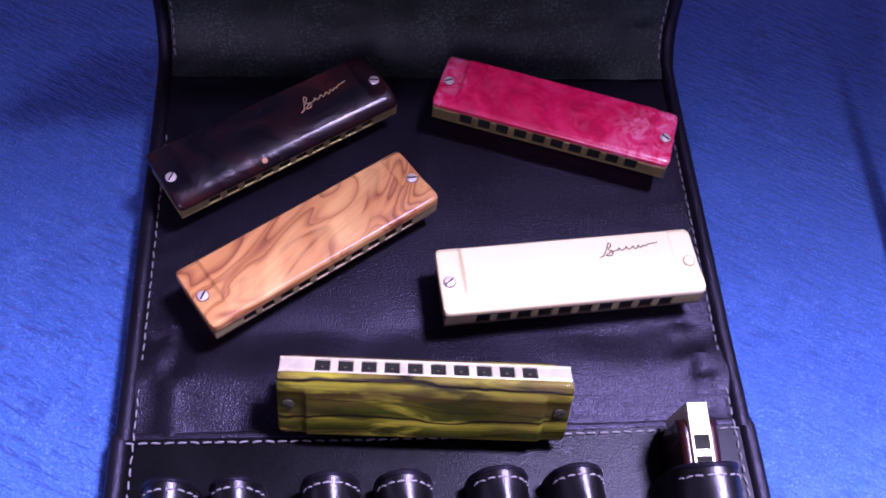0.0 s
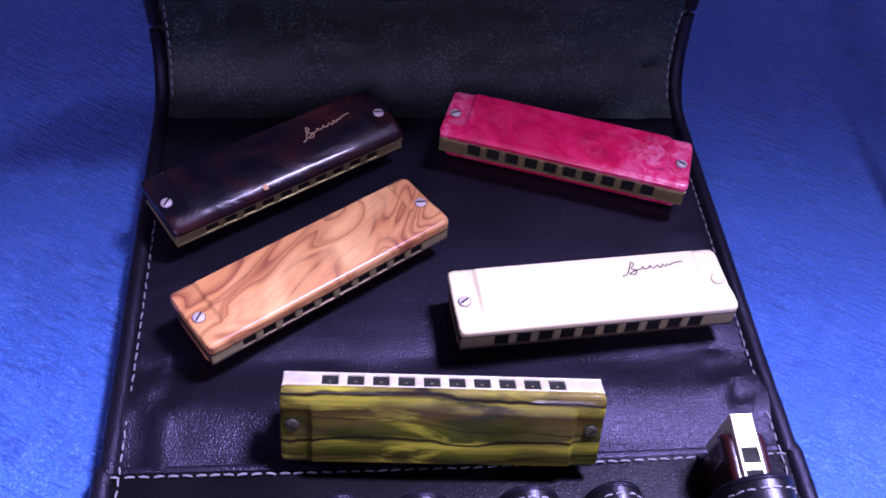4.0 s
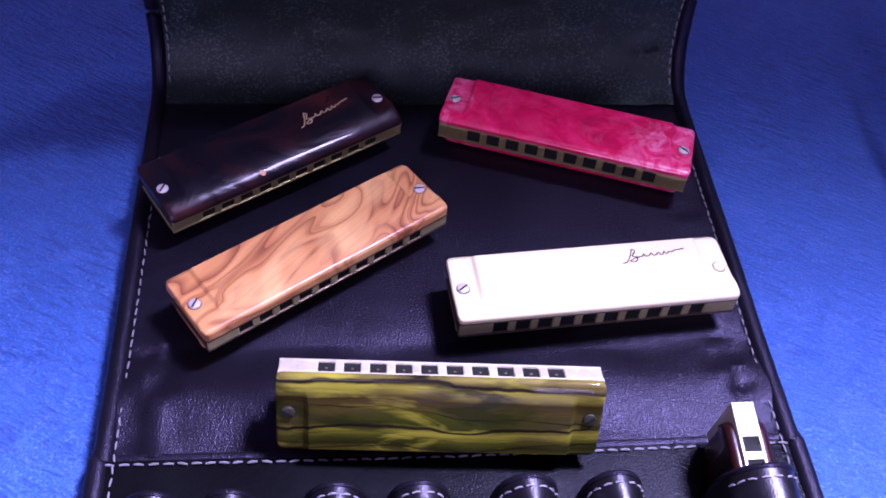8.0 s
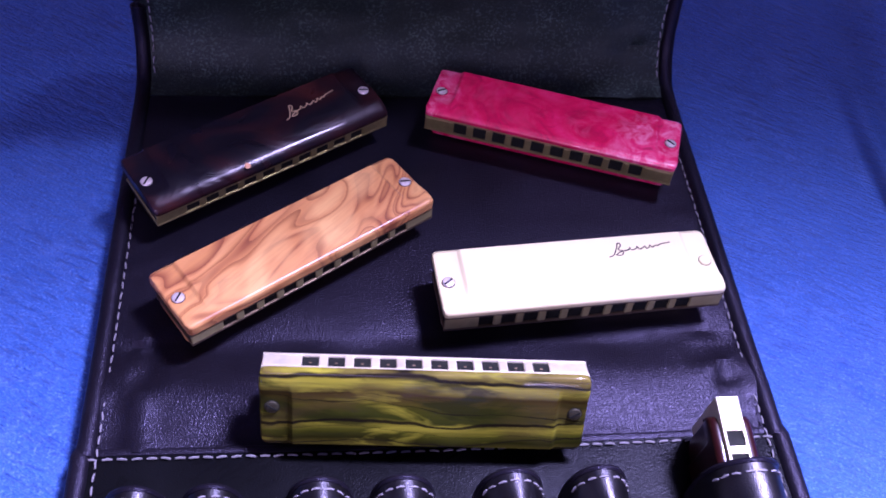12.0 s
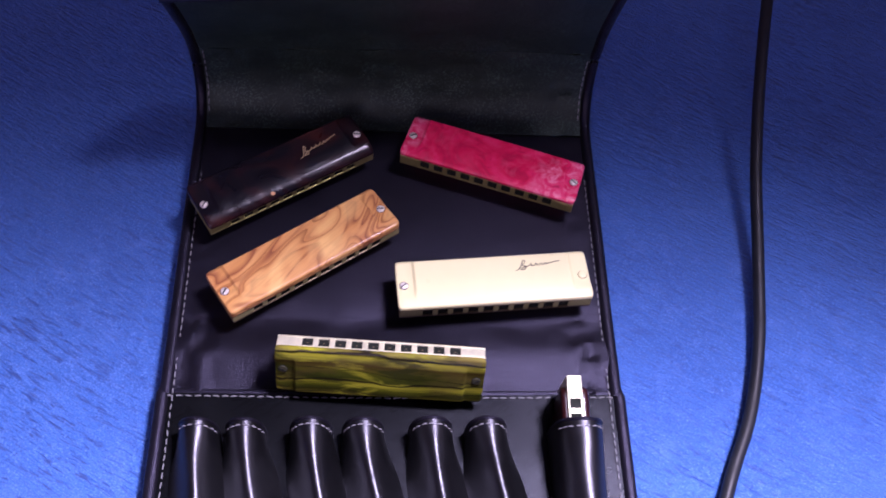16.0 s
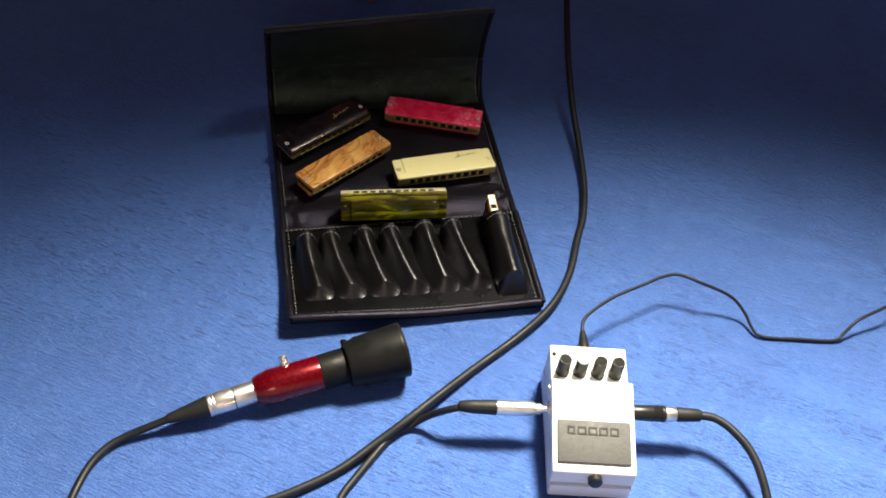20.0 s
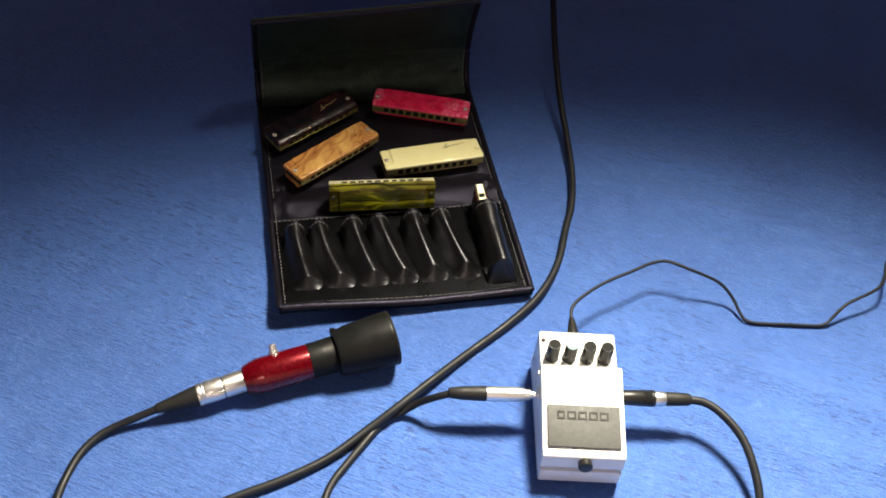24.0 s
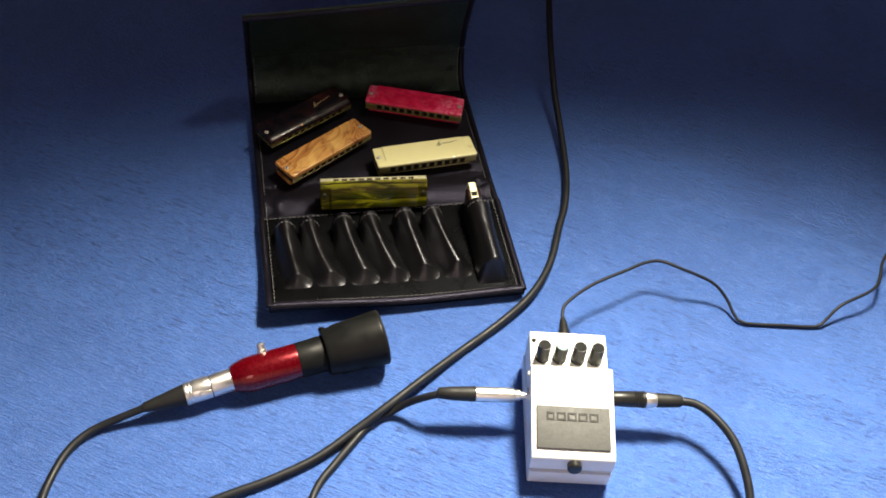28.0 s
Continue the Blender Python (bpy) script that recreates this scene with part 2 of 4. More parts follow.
def green_striped():
    n = Nodes("green_striped_wood")
    # the board's bands run from the mouth edge (0) to the back edge (1), gently bent along the length
    sway = n.noise(1.0, 3, 0.5, 0.2, n.mapping((20, 30, 30), (0, 0, 0), (3, 1, 0)))
    run = n.math("ADD", n.math("MULTIPLY_ADD", n.axis(1), 37.0, 0.5), n.math("MULTIPLY_ADD", sway, 0.34, -0.17))
    run = n.math("ADD", run, n.math("MULTIPLY", n.axis(0), 0.7))
    dark, olive, moss, lime, umber = (0.015, 0.016, 0.002), (0.070, 0.062, 0.006), (0.052, 0.060, 0.003), (0.380, 0.365, 0.022), (0.040, 0.026, 0.005)
    col = n.ramp(run, (0.0, (0.20, 0.175, 0.030)), (0.11, olive), (0.15, lime), (0.22, (0.22, 0.215, 0.020)), (0.30, umber), (0.42, olive), (0.50, moss), (0.64, (0.032, 0.042, 0.004)), (0.72, (0.21, 0.205, 0.010)), (0.82, moss), (0.92, dark), (1.0, olive))
    patch = n.noise(1.0, 4, 0.6, 0.6, n.mapping((26, 110, 40), (0, 0, 2), (4, 9, 0)))
    col = n.mix(n.ramp(patch, (0.53, (0, 0, 0)), (0.64, (0.85, 0.85, 0.85))), col, (0.31, 0.305, 0.015))
    col = n.mix(n.ramp(patch, (0.36, (0.85, 0.85, 0.85)), (0.47, (0, 0, 0))), col, (0.016, 0.021, 0.003))
    blot = n.noise(1.0, 3, 0.5, 0.6, n.mapping((18, 70, 40), (0, 0, 0), (7, 3, 0)))
    col = n.mix(n.ramp(blot, (0.54, (0, 0, 0)), (0.68, (0.5, 0.5, 0.5))), col, (0.075, 0.048, 0.016))
    # long black veins, swelling and thinning out
    swell = n.noise(1.0, 2, 0.5, 0.2, n.mapping((34, 20, 40), (0, 0, 0), (1, 2, 0)))
    for k, (place, wide, lean) in enumerate(((0.10, 0.036, 0.0), (0.36, 0.014, 1.4), (0.47, 0.020, 2.6), (0.68, 0.034, -0.8), (0.80, 0.024, 1.0), (0.93, 0.018, -1.5))):
        wave = n.noise(1.0, 3, 0.55, 0.3, n.mapping((42, 30, 40), (0, 0, 0), (2.7 * k, 5, 0)))
        off = n.math("ADD", n.math("MULTIPLY_ADD", wave, 0.16, -0.08 - place), n.math("MULTIPLY_ADD", n.axis(0), lean, run))
        thin = n.math("DIVIDE", n.math("ABSOLUTE", off), n.ramp(n.math("FRACT", n.math("ADD", swell, 0.37 * k)), (0.15, (0.12, 0.12, 0.12)), (0.5, (1, 1, 1)), (0.85, (0.12, 0.12, 0.12))))
        col = n.mix(n.ramp(thin, (wide * 0.45, (0.95, 0.95, 0.95)), (wide, (0, 0, 0))), col, (0.007, 0.005, 0.004))
    fibre = n.noise(1.0, 3, 0.6, 0, n.mapping((40, 900, 500)))
    col = n.mix(n.ramp(fibre, (0.35, (0.35, 0.35, 0.35)), (0.55, (0, 0, 0))), col, (0.030, 0.028, 0.008))
    n.bump(n.noise(1.0, 2, 0.5, 0.5, n.mapping((30, 70, 50))), 0.3, 0.0010)
    return n.done(col, 0.40, coat=0.25, coat_rough=0.07, spec=0.05)


def wood_box_material():
    n = Nodes("brown_veneer")
    g = n.noise(1.0, 4, 0.6, 0.6, n.mapping((40, 40, 4)))
    col = n.ramp(g, (0.3, (0.22, 0.060, 0.018)), (0.7, (0.36, 0.115, 0.036)))
    return n.done(col, 0.45, coat=0.2)


def cloth(name, a, b, scale=300):
    n = Nodes(name)
    w = n.noise(1.0, 3, 0.6, 0.2, n.mapping((scale, scale * 0.12, scale * 0.3), (0, 0, 30)))
    n.bump(w, 0.6, 0.002)
    return n.done(n.ramp(w, (0.35, a), (0.65, b)), 0.9, spec=0.2)


FLEECE = blanket_material()
LEATHER = leather_material(rough=(0.29, 0.35), bump=0.42, dye=(0.0062, 0.0056, 0.0085), tint=(0.70, 0.68, 1.0), spec=0.25)
POCKET = leather_material("black_leather_stretched", (0.30, 0.40), 0.18, (0.0026, 0.0026, 0.0030), 2400, (0.90, 0.90, 1.0), 0.62)
PANEL = leather_material("black_leather_smooth", (0.25, 0.31), 0.20, (0.0028, 0.0030, 0.0034), 2400, (0.80, 0.85, 1.0), 0.09)
LINING = leather_material("black_leather_matt", (0.44, 0.54), 0.45, (0.0046, 0.0080, 0.0060), 2200, (0.80, 1.0, 0.90), 0.42, (0.040, 0.066, 0.052))
THREAD = plain("grey_thread", (0.20, 0.20, 0.21), 0.75, wear=0.2, scale=900)
OLIVE = olive_wood()
PINK = pink_pearl()
TORTOISE = tortoise_resin()
IVORY = plain("ivory_resin", (0.76, 0.715, 0.38), 0.32, coat=0.35, wear=0.03, scale=40)
GREEN = green_striped()
OXBLOOD = plain("oxblood_resin", (0.016, 0.002, 0.002), 0.35, coat=0.2, spec=0.3, wear=0.4, scale=60)
NICKEL = plain("nickel_plate", (0.87, 0.84, 0.58), 0.40, 0.62, wear=0.08, scale=300)
PLATE = plain("dark_reed_plate", (0.16, 0.12, 0.07), 0.4, 0.8, wear=0.12, scale=260)
DULL = plain("yellowed_comb", (0.40, 0.37, 0.15), 0.42, 0.35, wear=0.12, scale=260)
BRASSY = plain("brushed_comb_metal", (0.42, 0.37, 0.13), 0.42, 0.8, wear=0.12, scale=260)
SCREW = plain("screw_steel", (0.78, 0.72, 0.64), 0.38, 0.65, wear=0.1, scale=500)
DARKSCREW = plain("dark_screw_metal", (0.045, 0.045, 0.025), 0.5, 0.5, wear=0.2, scale=500)
# near-black colour in place of shade inside chambers, screw recesses and slots
HOLE_SHADE = plain("recess_shade_black", (0.012, 0.014, 0.011), 0.8, wear=0.3, scale=400, spec=0.15)
GOLD = plain("gold_ink", (0.72, 0.55, 0.28), 0.4, 0.6, wear=0.1, scale=500)
INK = plain("black_ink", (0.03, 0.025, 0.03), 0.5, wear=0.1, scale=500)
RUBBER = plain("black_rubber", (0.009, 0.009, 0.009), 0.55, wear=0.25, scale=200, bump=0.0002)
CABLE = plain("black_cable_jacket", (0.011, 0.012, 0.015), 0.48, wear=0.2, scale=160, spec=0.3)
MICRED = plain("red_metallic_lacquer", (0.120, 0.0006, 0.005), 0.26, 0.4, coat=0.6, wear=0.06, scale=900, spec=0.2)
CHROME = plain("chrome", (0.82, 0.81, 0.78), 0.36, 1.0, wear=0.05, scale=200)
MICGREY = plain("dark_grey_plastic", (0.005, 0.0054, 0.0056), 0.5, spec=0.18, wear=0.2, scale=220, bump=0.0001)
WHITE = plain("white_enamel", (0.80, 0.80, 0.79), 0.38, coat=0.15, wear=0.04, scale=90, bump=0.00005)
PADGREY = plain("grey_rubber_pad", (0.085, 0.088, 0.088), 0.62, wear=0.12, scale=500, bump=0.0002)
PADDARK = plain("dark_rubber_relief", (0.022, 0.022, 0.022), 0.6, wear=0.1, scale=500)
KNOBTOP = plain("knob_cap_dark", (0.016, 0.017, 0.017), 0.85, 0.0, spec=0.1, wear=0.05, scale=300)
TEAL = plain("teal_pointer", (0.09, 0.27, 0.25), 0.4, wear=0.05, scale=300)
PLASTIC = plain("black_plastic", (0.012, 0.012, 0.012), 0.35, wear=0.2, scale=200)
WALLS = plain("dim_wall_paint", (0.50, 0.43, 0.42), 0.9, wear=0.06, scale=4)
VENEER = wood_box_material()
PALE = plain("pale_edge_strip", (0.62, 0.52, 0.45), 0.5, wear=0.1, scale=200)
LIME = cloth("lime_cloth", (0.14, 0.15, 0.012), (0.25, 0.27, 0.02), 260)
BLUECLOTH = cloth("teal_blue_cloth", (0.03, 0.12, 0.34), (0.05, 0.17, 0.42), 200)


# ---------------------------------------------------------------- mesh helpers
def part(name, bm, material, parent, label="", smooth=True, sharp=40):
    data = bpy.data.meshes.new(name)
    bmesh.ops.recalc_face_normals(bm, faces=bm.faces)
    for e in bm.edges:
        if len(e.link_faces) == 2 and e.calc_face_angle(0) > radians(sharp):
            e.smooth = False
    for f in bm.faces:
        f.smooth = smooth
    bm.to_mesh(data)
    bm.free()
    data.materials.append(material)
    ob = new(name, data)
    if parent is not None:
        ob.parent = parent
    if label:
        ob["label"] = label
    return ob


def root(name, m, label, category, group="", kind=""):
    e = new(name)
    e.empty_display_size = 0.02
    e.matrix_world = m
    return tagged(e, label, category, group, kind)


def box(bm, x0, x1, y0, y1, z0, z1, bevel=0.0, seg=2):
    m = Matrix.LocRotScale(((x0 + x1) / 2, (y0 + y1) / 2, (z0 + z1) / 2), None, (x1 - x0, y1 - y0, z1 - z0))
    made = bmesh.ops.create_cube(bm, size=1, matrix=m)["verts"]
    if bevel:
        edges = list({e for v in made for e in v.link_edges})
        bmesh.ops.bevel(bm, geom=edges, offset=bevel, segments=seg, affect="EDGES", profile=0.5)
    return bm


def boxes(*args, bevel=0.0, seg=2):
    bm = bmesh.new()
    for a in args:
        box(bm, *a, bevel=bevel, seg=seg)
    return bm


def grid(bm, rows, closed=False):
    """Faces over a table of points; closed joins the last column to the first."""
    vs = [[bm.verts.new(p) for p in r] for r in rows]
    for a, b in zip(vs, vs[1:]):
        n = len(a)
        for k in range(n if closed else n - 1):
            bm.faces.new((a[k], a[(k + 1) % n], b[(k + 1) % n], b[k]))
    return vs


def extrude_profile(pts, x0, x1, bevel=0.0, seg=2):
    """A prism along x over the outline pts of (y, z)."""
    bm = bmesh.new()
    a = [bm.verts.new((x0, y, z)) for y, z in pts]
    b = [bm.verts.new((x1, y, z)) for y, z in pts]
    bm.faces.new(a)
    bm.faces.new(b)
    for k in range(len(pts)):
        j = (k + 1) % len(pts)
        bm.faces.new((a[k], a[j], b[j], b[k]))
    if bevel:
        bmesh.ops.bevel(bm, geom=bm.edges[:], offset=bevel, segments=seg, affect="EDGES", profile=0.5)
    return bm


def spline(pts, step):
    """Points of a smooth line through pts at about even steps."""
    p = [Vector(q) for q in pts]
    p = [p[0] * 2 - p[1]] + p + [p[-1] * 2 - p[-2]]
    out = []
    for a, b, c, d in zip(p, p[1:], p[2:], p[3:]):
        n = max(1, int((c - b).length / step))
        for k in range(n):
            t = k / n
            out.append(0.5 * (2 * b + (c - a) * t + (2 * a - 5 * b + 4 * c - d) * t * t + (3 * b - a - 3 * c + d) * t ** 3))
    out.append(p[-2])
    return out


def sweep(bm, pts, radius, sides=12, flat=1.0, up=Vector((0, 0, 1)), cap=True):
    """A tube along pts; radius is a number or one for each point; flat squeezes it along up."""
    rows = []
    n = len(pts)
    for k, p in enumerate(pts):
        d = (pts[min(k + 1, n - 1)] - pts[max(k - 1, 0)]).normalized()
        side = d.cross(up)
        side = side.normalized() if side.length > 1e-4 else Vector((1, 0, 0))
        top = side.cross(d)
        r = radius[k] if isinstance(radius, (list, tuple)) else radius
        rows.append([p + side * (r * math.cos(a)) + top * (r * flat * math.sin(a)) for a in (2 * math.pi * q / sides for q in range(sides))])
    vs = grid(bm, rows, True)
    if cap:
        bm.faces.new(vs[0])
        bm.faces.new(vs[-1])
    return bm


def lathe(bm, prof, axis_from, axis_dir, sides=28, cap=True):
    """A turned body: prof of (along, radius) about an axis."""
    d = Vector(axis_dir).normalized()
    s = d.cross(Vector((0, 0, 1)))
    s = s.normalized() if s.length > 1e-4 else Vector((1, 0, 0))
    t = s.cross(d)
    o = Vector(axis_from)
    rows = [[o + d * a + s * (r * math.cos(w)) + t * (r * math.sin(w)) for w in (2 * math.pi * q / sides for q in range(sides))] for a, r in prof]
    vs = grid(bm, rows, True)
    if cap:
        bm.faces.new(vs[0])
        bm.faces.new(vs[-1])
    return bm


def turned(name, prof, o, d, material, parent, label="", sides=28):
    return part(name, lathe(bmesh.new(), prof, o, d, sides), material, parent, label, sharp=35)


def stitches(name, lines, parent, length=0.0029, gap=0.0015, r=0.00034, lift=0.0003):
    """Rows of short thread stitches lying on a seam."""
    bm = bmesh.new()
    rnd = random.Random(len(lines) * 7 + len(name))
    for line in lines:
        pts = spline(line, 0.001)
        run, k = 0.0, 0
        acc = [0.0]
        for a, b in zip(pts, pts[1:]):
            acc.append(acc[-1] + (b - a).length)
        start = 0.0
        while start + length < acc[-1]:
            seg = []
            for s in (start, start + length / 2, start + length):
                while k < len(acc) - 2 and acc[k + 1] < s:
                    k += 1
                f = (s - acc[k]) / max(1e-9, acc[k + 1] - acc[k])
                seg.append(pts[k].lerp(pts[k + 1], f))
            k = max(0, k - 6)
            wob = rnd.uniform(-0.00025, 0.00025)
            side = (seg[2] - seg[0]).cross(Vector((0, 0, 1))).normalized() * wob
            seg = [seg[0] + side, seg[1] + Vector((0, 0, lift)), seg[2] - side]
            sweep(bm, seg, [r * 0.7, r, r * 0.7], 5)
            start += length + gap * rnd.uniform(0.8, 1.25)
    return tagged(part(name, bm, THREAD, parent), kind="stuff")


# ---------------------------------------------------------------- setting
# soft folds of the blanket: centre, direction, half length, width, height
FOLDS = [(0.40, -0.06, -0.42, 0.16, 0.014, 0.0085), (0.33, -0.11, -0.50, 0.10, 0.011, 0.0060), (0.47, -0.14, -0.36, 0.15, 0.017, 0.0095), (0.55, 0.06, -0.30, 0.14, 0.020, 0.0090), (0.42, 0.14, -0.35, 0.13, 0.018, 0.0065),
         (-0.30, 0.02, -0.30, 0.14, 0.030, 0.0035), (-0.20, -0.22, -0.40, 0.12, 0.022, 0.0035), (0.30, 0.24, -0.20, 0.08, 0.016, 0.0035), (0.08, -0.21, -0.35, 0.09, 0.018, 0.0030)]


def build_blanket():
    near = np.linspace(-0.75, 0.85, 161)
    far = np.array([0.95, 1.1, 1.3, 1.6, 2.0])
    xs = np.concatenate([-far[::-1], near, far])
    ys = np.concatenate([-far[::-1], near, far])
    bm = bmesh.new()
    rows = []
    for y in ys:
        row = []
        for x in xs:
            v = Vector((x, y, 0.0))
            h = 0.0012 * noise.noise(v * 9) + 0.0009 * noise.noise(v * 31)
            far_off = max(0.0, math.hypot(x - 0.05, y - 0.05) - 0.30)
            h += min(1.0, far_off * 3) * 0.010 * noise.noise(v * 4.2 + Vector((3, 1, 0)))
            for cx, cy, ang, half, wide, tall in FOLDS:
                a, b = x - cx, y - cy
                along, across = a * math.cos(ang) + b * math.sin(ang), b * math.cos(ang) - a * math.sin(ang)
                across += 0.012 * noise.noise(Vector((along * 9, cx * 7, 2)))
                h += tall * math.exp(-(across / (0.72 * wide)) ** 2) * math.exp(-(along / half) ** 4)
            row.append((x, y, h - 0.0012))
        rows.append(row)
    grid(bm, rows)
    return tagged(part("blanket", bm, FLEECE, None), "bright blue fleece blanket spread flat with fine flecks", "blanket", kind="structure")


build_blanket()


def wall(name, x0, x1, y0, y1, z0, z1):
    ob = part(name, boxes((x0, x1, y0, y1, z0, z1)), WALLS, None, smooth=False)
    return tagged(ob, "plain dim painted room surface", "wall" if "wall" in name else "ceiling", kind="structure")


wall("wall_north", -2.1, 2.1, 2.0, 2.1, -0.3, 2.4)
# the opening is assumed, cut where the added front fill stands
south = part("wall_south", boxes((-2.1, -0.3, -2.1, -2.0, -0.3, 2.4), (0.3, 2.1, -2.1, -2.0, -0.3, 2.4), (-0.3, 0.3, -2.1, -2.0, -0.3, 1.1), (-0.3, 0.3, -2.1, -2.0, 1.9, 2.4)), WALLS, None, smooth=False)
tagged(south, "plain dim painted wall with an assumed, unseen window opening", "wall", kind="structure")
wall("wall_east", 2.0, 2.1, -2.0, 2.0, -0.3, 2.4)
wall("wall_west", -2.1, -2.0, -2.0, 2.0, -0.3, 2.4)
wall("ceiling", -2.1, 2.1, -2.1, 2.1, 2.4, 2.5)


# ---------------------------------------------------------------- the leather case
CASE = root("harmonica_case", pose(0, 0, 0, 0, 0, 9.7), "open black leather fold-out case with seven stitched pockets", "case")
U0, U1 = -0.0800, 0.1525
BASE = 0.0095


def case_sheet(name, prof, u0, u1, thick, amp, freq, seed, label="", material=None, twist=0.009, ends=0.0, calm=None):
    """A leather sheet over a run of (v, w) with soft wrinkles, closed below."""
    run = spline([(0, v, w) for v, w in prof], 0.0035)
    n = 72
    top, low = [], []
    for k, p in enumerate(run):
        d = (run[min(k + 1, len(run) - 1)] - run[max(k - 1, 0)]).normalized()
        nor = Vector((0, -d.z, d.y))
        rt, rl = [], []
        for q in range(n + 1):
            u = u0 + (u1 - u0) * q / n
            s = noise.noise(Vector((u * freq[0], p.y * freq[1] + p.z * freq[1], seed)))
            edge = min(1.0, min(q, n - q) / 4)
            near = math.exp(-((min(u - u0, u1 - u) - 0.014) / 0.007) ** 2)
            s += ends * near * noise.noise(Vector((u * 90, (p.y + p.z) * 210, seed + 9)))
            tw = max(0.0, (p.z - 0.03) / 0.10)
            pos = Vector((u, p.y + twist * tw * (2 * q / n - 1), p.z))
            if calm:
                edge *= 0.2 + 0.8 * min(1.0, max(0.0, (calm + 0.010 - p.y) / 0.020))
            rt.append(pos + nor * (amp * s * edge))
            rl.append(pos - nor * thick)
        top.append(rt)
        low.append(rl)
    bm = bmesh.new()
    loop = [a + b[::-1] for a, b in zip(top, low)]
    vs = grid(bm, loop, True)
    bm.faces.new(vs[0])
    bm.faces.new(vs[-1])
    return part(name, bm, material or LEATHER, CASE, label, sharp=50)


LID = [(0.303, 0.0100), (0.313, 0.0135), (0.3215, 0.0240), (0.3250, 0.0400), (0.3245, 0.0560)]
LID2 = [(0.3245, 0.0560), (0.3190, 0.0770), (0.3080, 0.1030), (0.2960, 0.1285)]
case_sheet("pocket_panel", [(0.0190, BASE), (0.08, BASE), (0.1345, BASE)], U0, U1 + 0.001, 0.0080, 0.0003, (30, 30), 1, "flat panel under the pockets", PANEL)
case_sheet("inner_panel", [(0.1350, 0.0082), (0.143, 0.0090), (0.151, 0.0108), (0.159, 0.0110), (0.168, 0.0096), (0.1765, 0.0084), (0.187, BASE), (0.24, BASE), (0.3025, BASE)], U0 + 0.001, U1 - 0.001, 0.0068, 0.0009, (42, 95), 2, "stitched inner panel with a soft wrinkled fold", ends=7.0, calm=0.180)
case_sheet("upper_spine", LID, U0 + 0.001, U1 - 0.001, 0.0045, 0.0010, (60, 90), 4, "curved soft spine folding upward", LINING, ends=2.2)
case_sheet("lid", LID2, U0 - 0.001, U1 + 0.001, 0.0050, 0.0006, (22, 30), 5, "upright dark lid flap", LINING)

edge_run = [(0.0190, BASE), (0.06, BASE), (0.10, BASE), (0.1340, BASE), (0.1362, BASE), (0.150, BASE), (0.1765, 0.0090), (0.22, BASE), (0.27, BASE)] + LID + LID2[1:]
def pucker(n, r, seed, rounded):
    out = [r * (1 + 0.06 * noise.noise(Vector((k * 0.55, seed, 0)))) for k in range(n)]
    if rounded:
        out[-1] *= 0.55
    return out


for u, s in ((U0, 1), (U1, -1)):
    for name, run, off in (("panel_binding", edge_run[:4] + [(0.1378, BASE)], 0.0006), ("edge_binding", [(0.1335, BASE)] + edge_run[5:], 0.0020)):
        pts = spline([(u + s * off, v - s * 0.009 * max(0.0, (w - 0.03) / 0.10), w + 0.0002) for v, w in run], 0.003)
        part(name, sweep(bmesh.new(), pts, pucker(len(pts), 0.0031, s, name[0] == "p"), 10, 0.66, Vector((0, 0, 1))), LEATHER, CASE, "rolled leather edge binding")
    low = [(u + s * 0.0058, v, w + 0.0008) for v, w in edge_run if w < 0.012][:-1]
    stitches("edge_stitching", [low], CASE)
    stitches("spine_stitching", [[(u + s * 0.0068, v - 0.0022, w + 0.0016) for v, w in LID[1:]]], CASE)
pts = spline([(U0 + 0.002, 0.0205, BASE), ((U0 + U1) / 2, 0.0190, BASE), (U1 - 0.002, 0.0205, BASE)], 0.006)
part("front_binding", sweep(bmesh.new(), pts, 0.0038, 10, 0.75), LEATHER, CASE, "rolled leather front edge")
stitches("front_stitching", [[(U0 + 0.006, 0.0235, BASE + 0.0006), (U1 - 0.006, 0.0235, BASE + 0.0006)]], CASE)
pts = spline([(U0, 0.2870, 0.1285), ((U0 + U1) / 2, 0.2950, 0.1290), (U1, 0.3050, 0.1285)], 0.008)
part("lid_binding", sweep(bmesh.new(), pts, 0.0028, 10), LEATHER, CASE, "rolled top edge of the lid")
seam = [(U0 + 0.003, 0.1325, BASE + 0.0007), (0.035, 0.1318, BASE + 0.0007), (U1 - 0.003, 0.1330, BASE + 0.0007)]
stitches("seam_stitching", [seam], CASE, 0.0031, 0.0014, 0.00040)
part("seam_fold", sweep(bmesh.new(), spline([(u, v + 0.0028, w - 0.0012) for u, v, w in seam], 0.006), 0.0016, 8, 0.7), LEATHER, CASE, "folded leather seam edge")

# pockets: centre at the mouth, centre at the crest, mouth half width, height at the mouth, height at the crest
POCKETS = [(-0.0585, -0.0520, 0.0096, 0.0205, 0.0120), (-0.0360, -0.0225, 0.0094, 0.0200, 0.0122), (-0.0042, 0.0085, 0.0102, 0.0225, 0.0126), (0.0210, 0.0365, 0.0100, 0.0220, 0.0122),
           (0.0540, 0.0645, 0.0106, 0.0235, 0.0132), (0.0812, 0.0955, 0.0100, 0.0235, 0.0132), (0.1252, 0.1262, 0.0122, 0.0328, 0.0275)]
V_MOUTH, V_CREST, V_FOOT = 0.1130, 0.0500, 0.0400


def ease(x):
    x = min(1.0, max(0.0, x))
    return x * x * (3 - 2 * x)


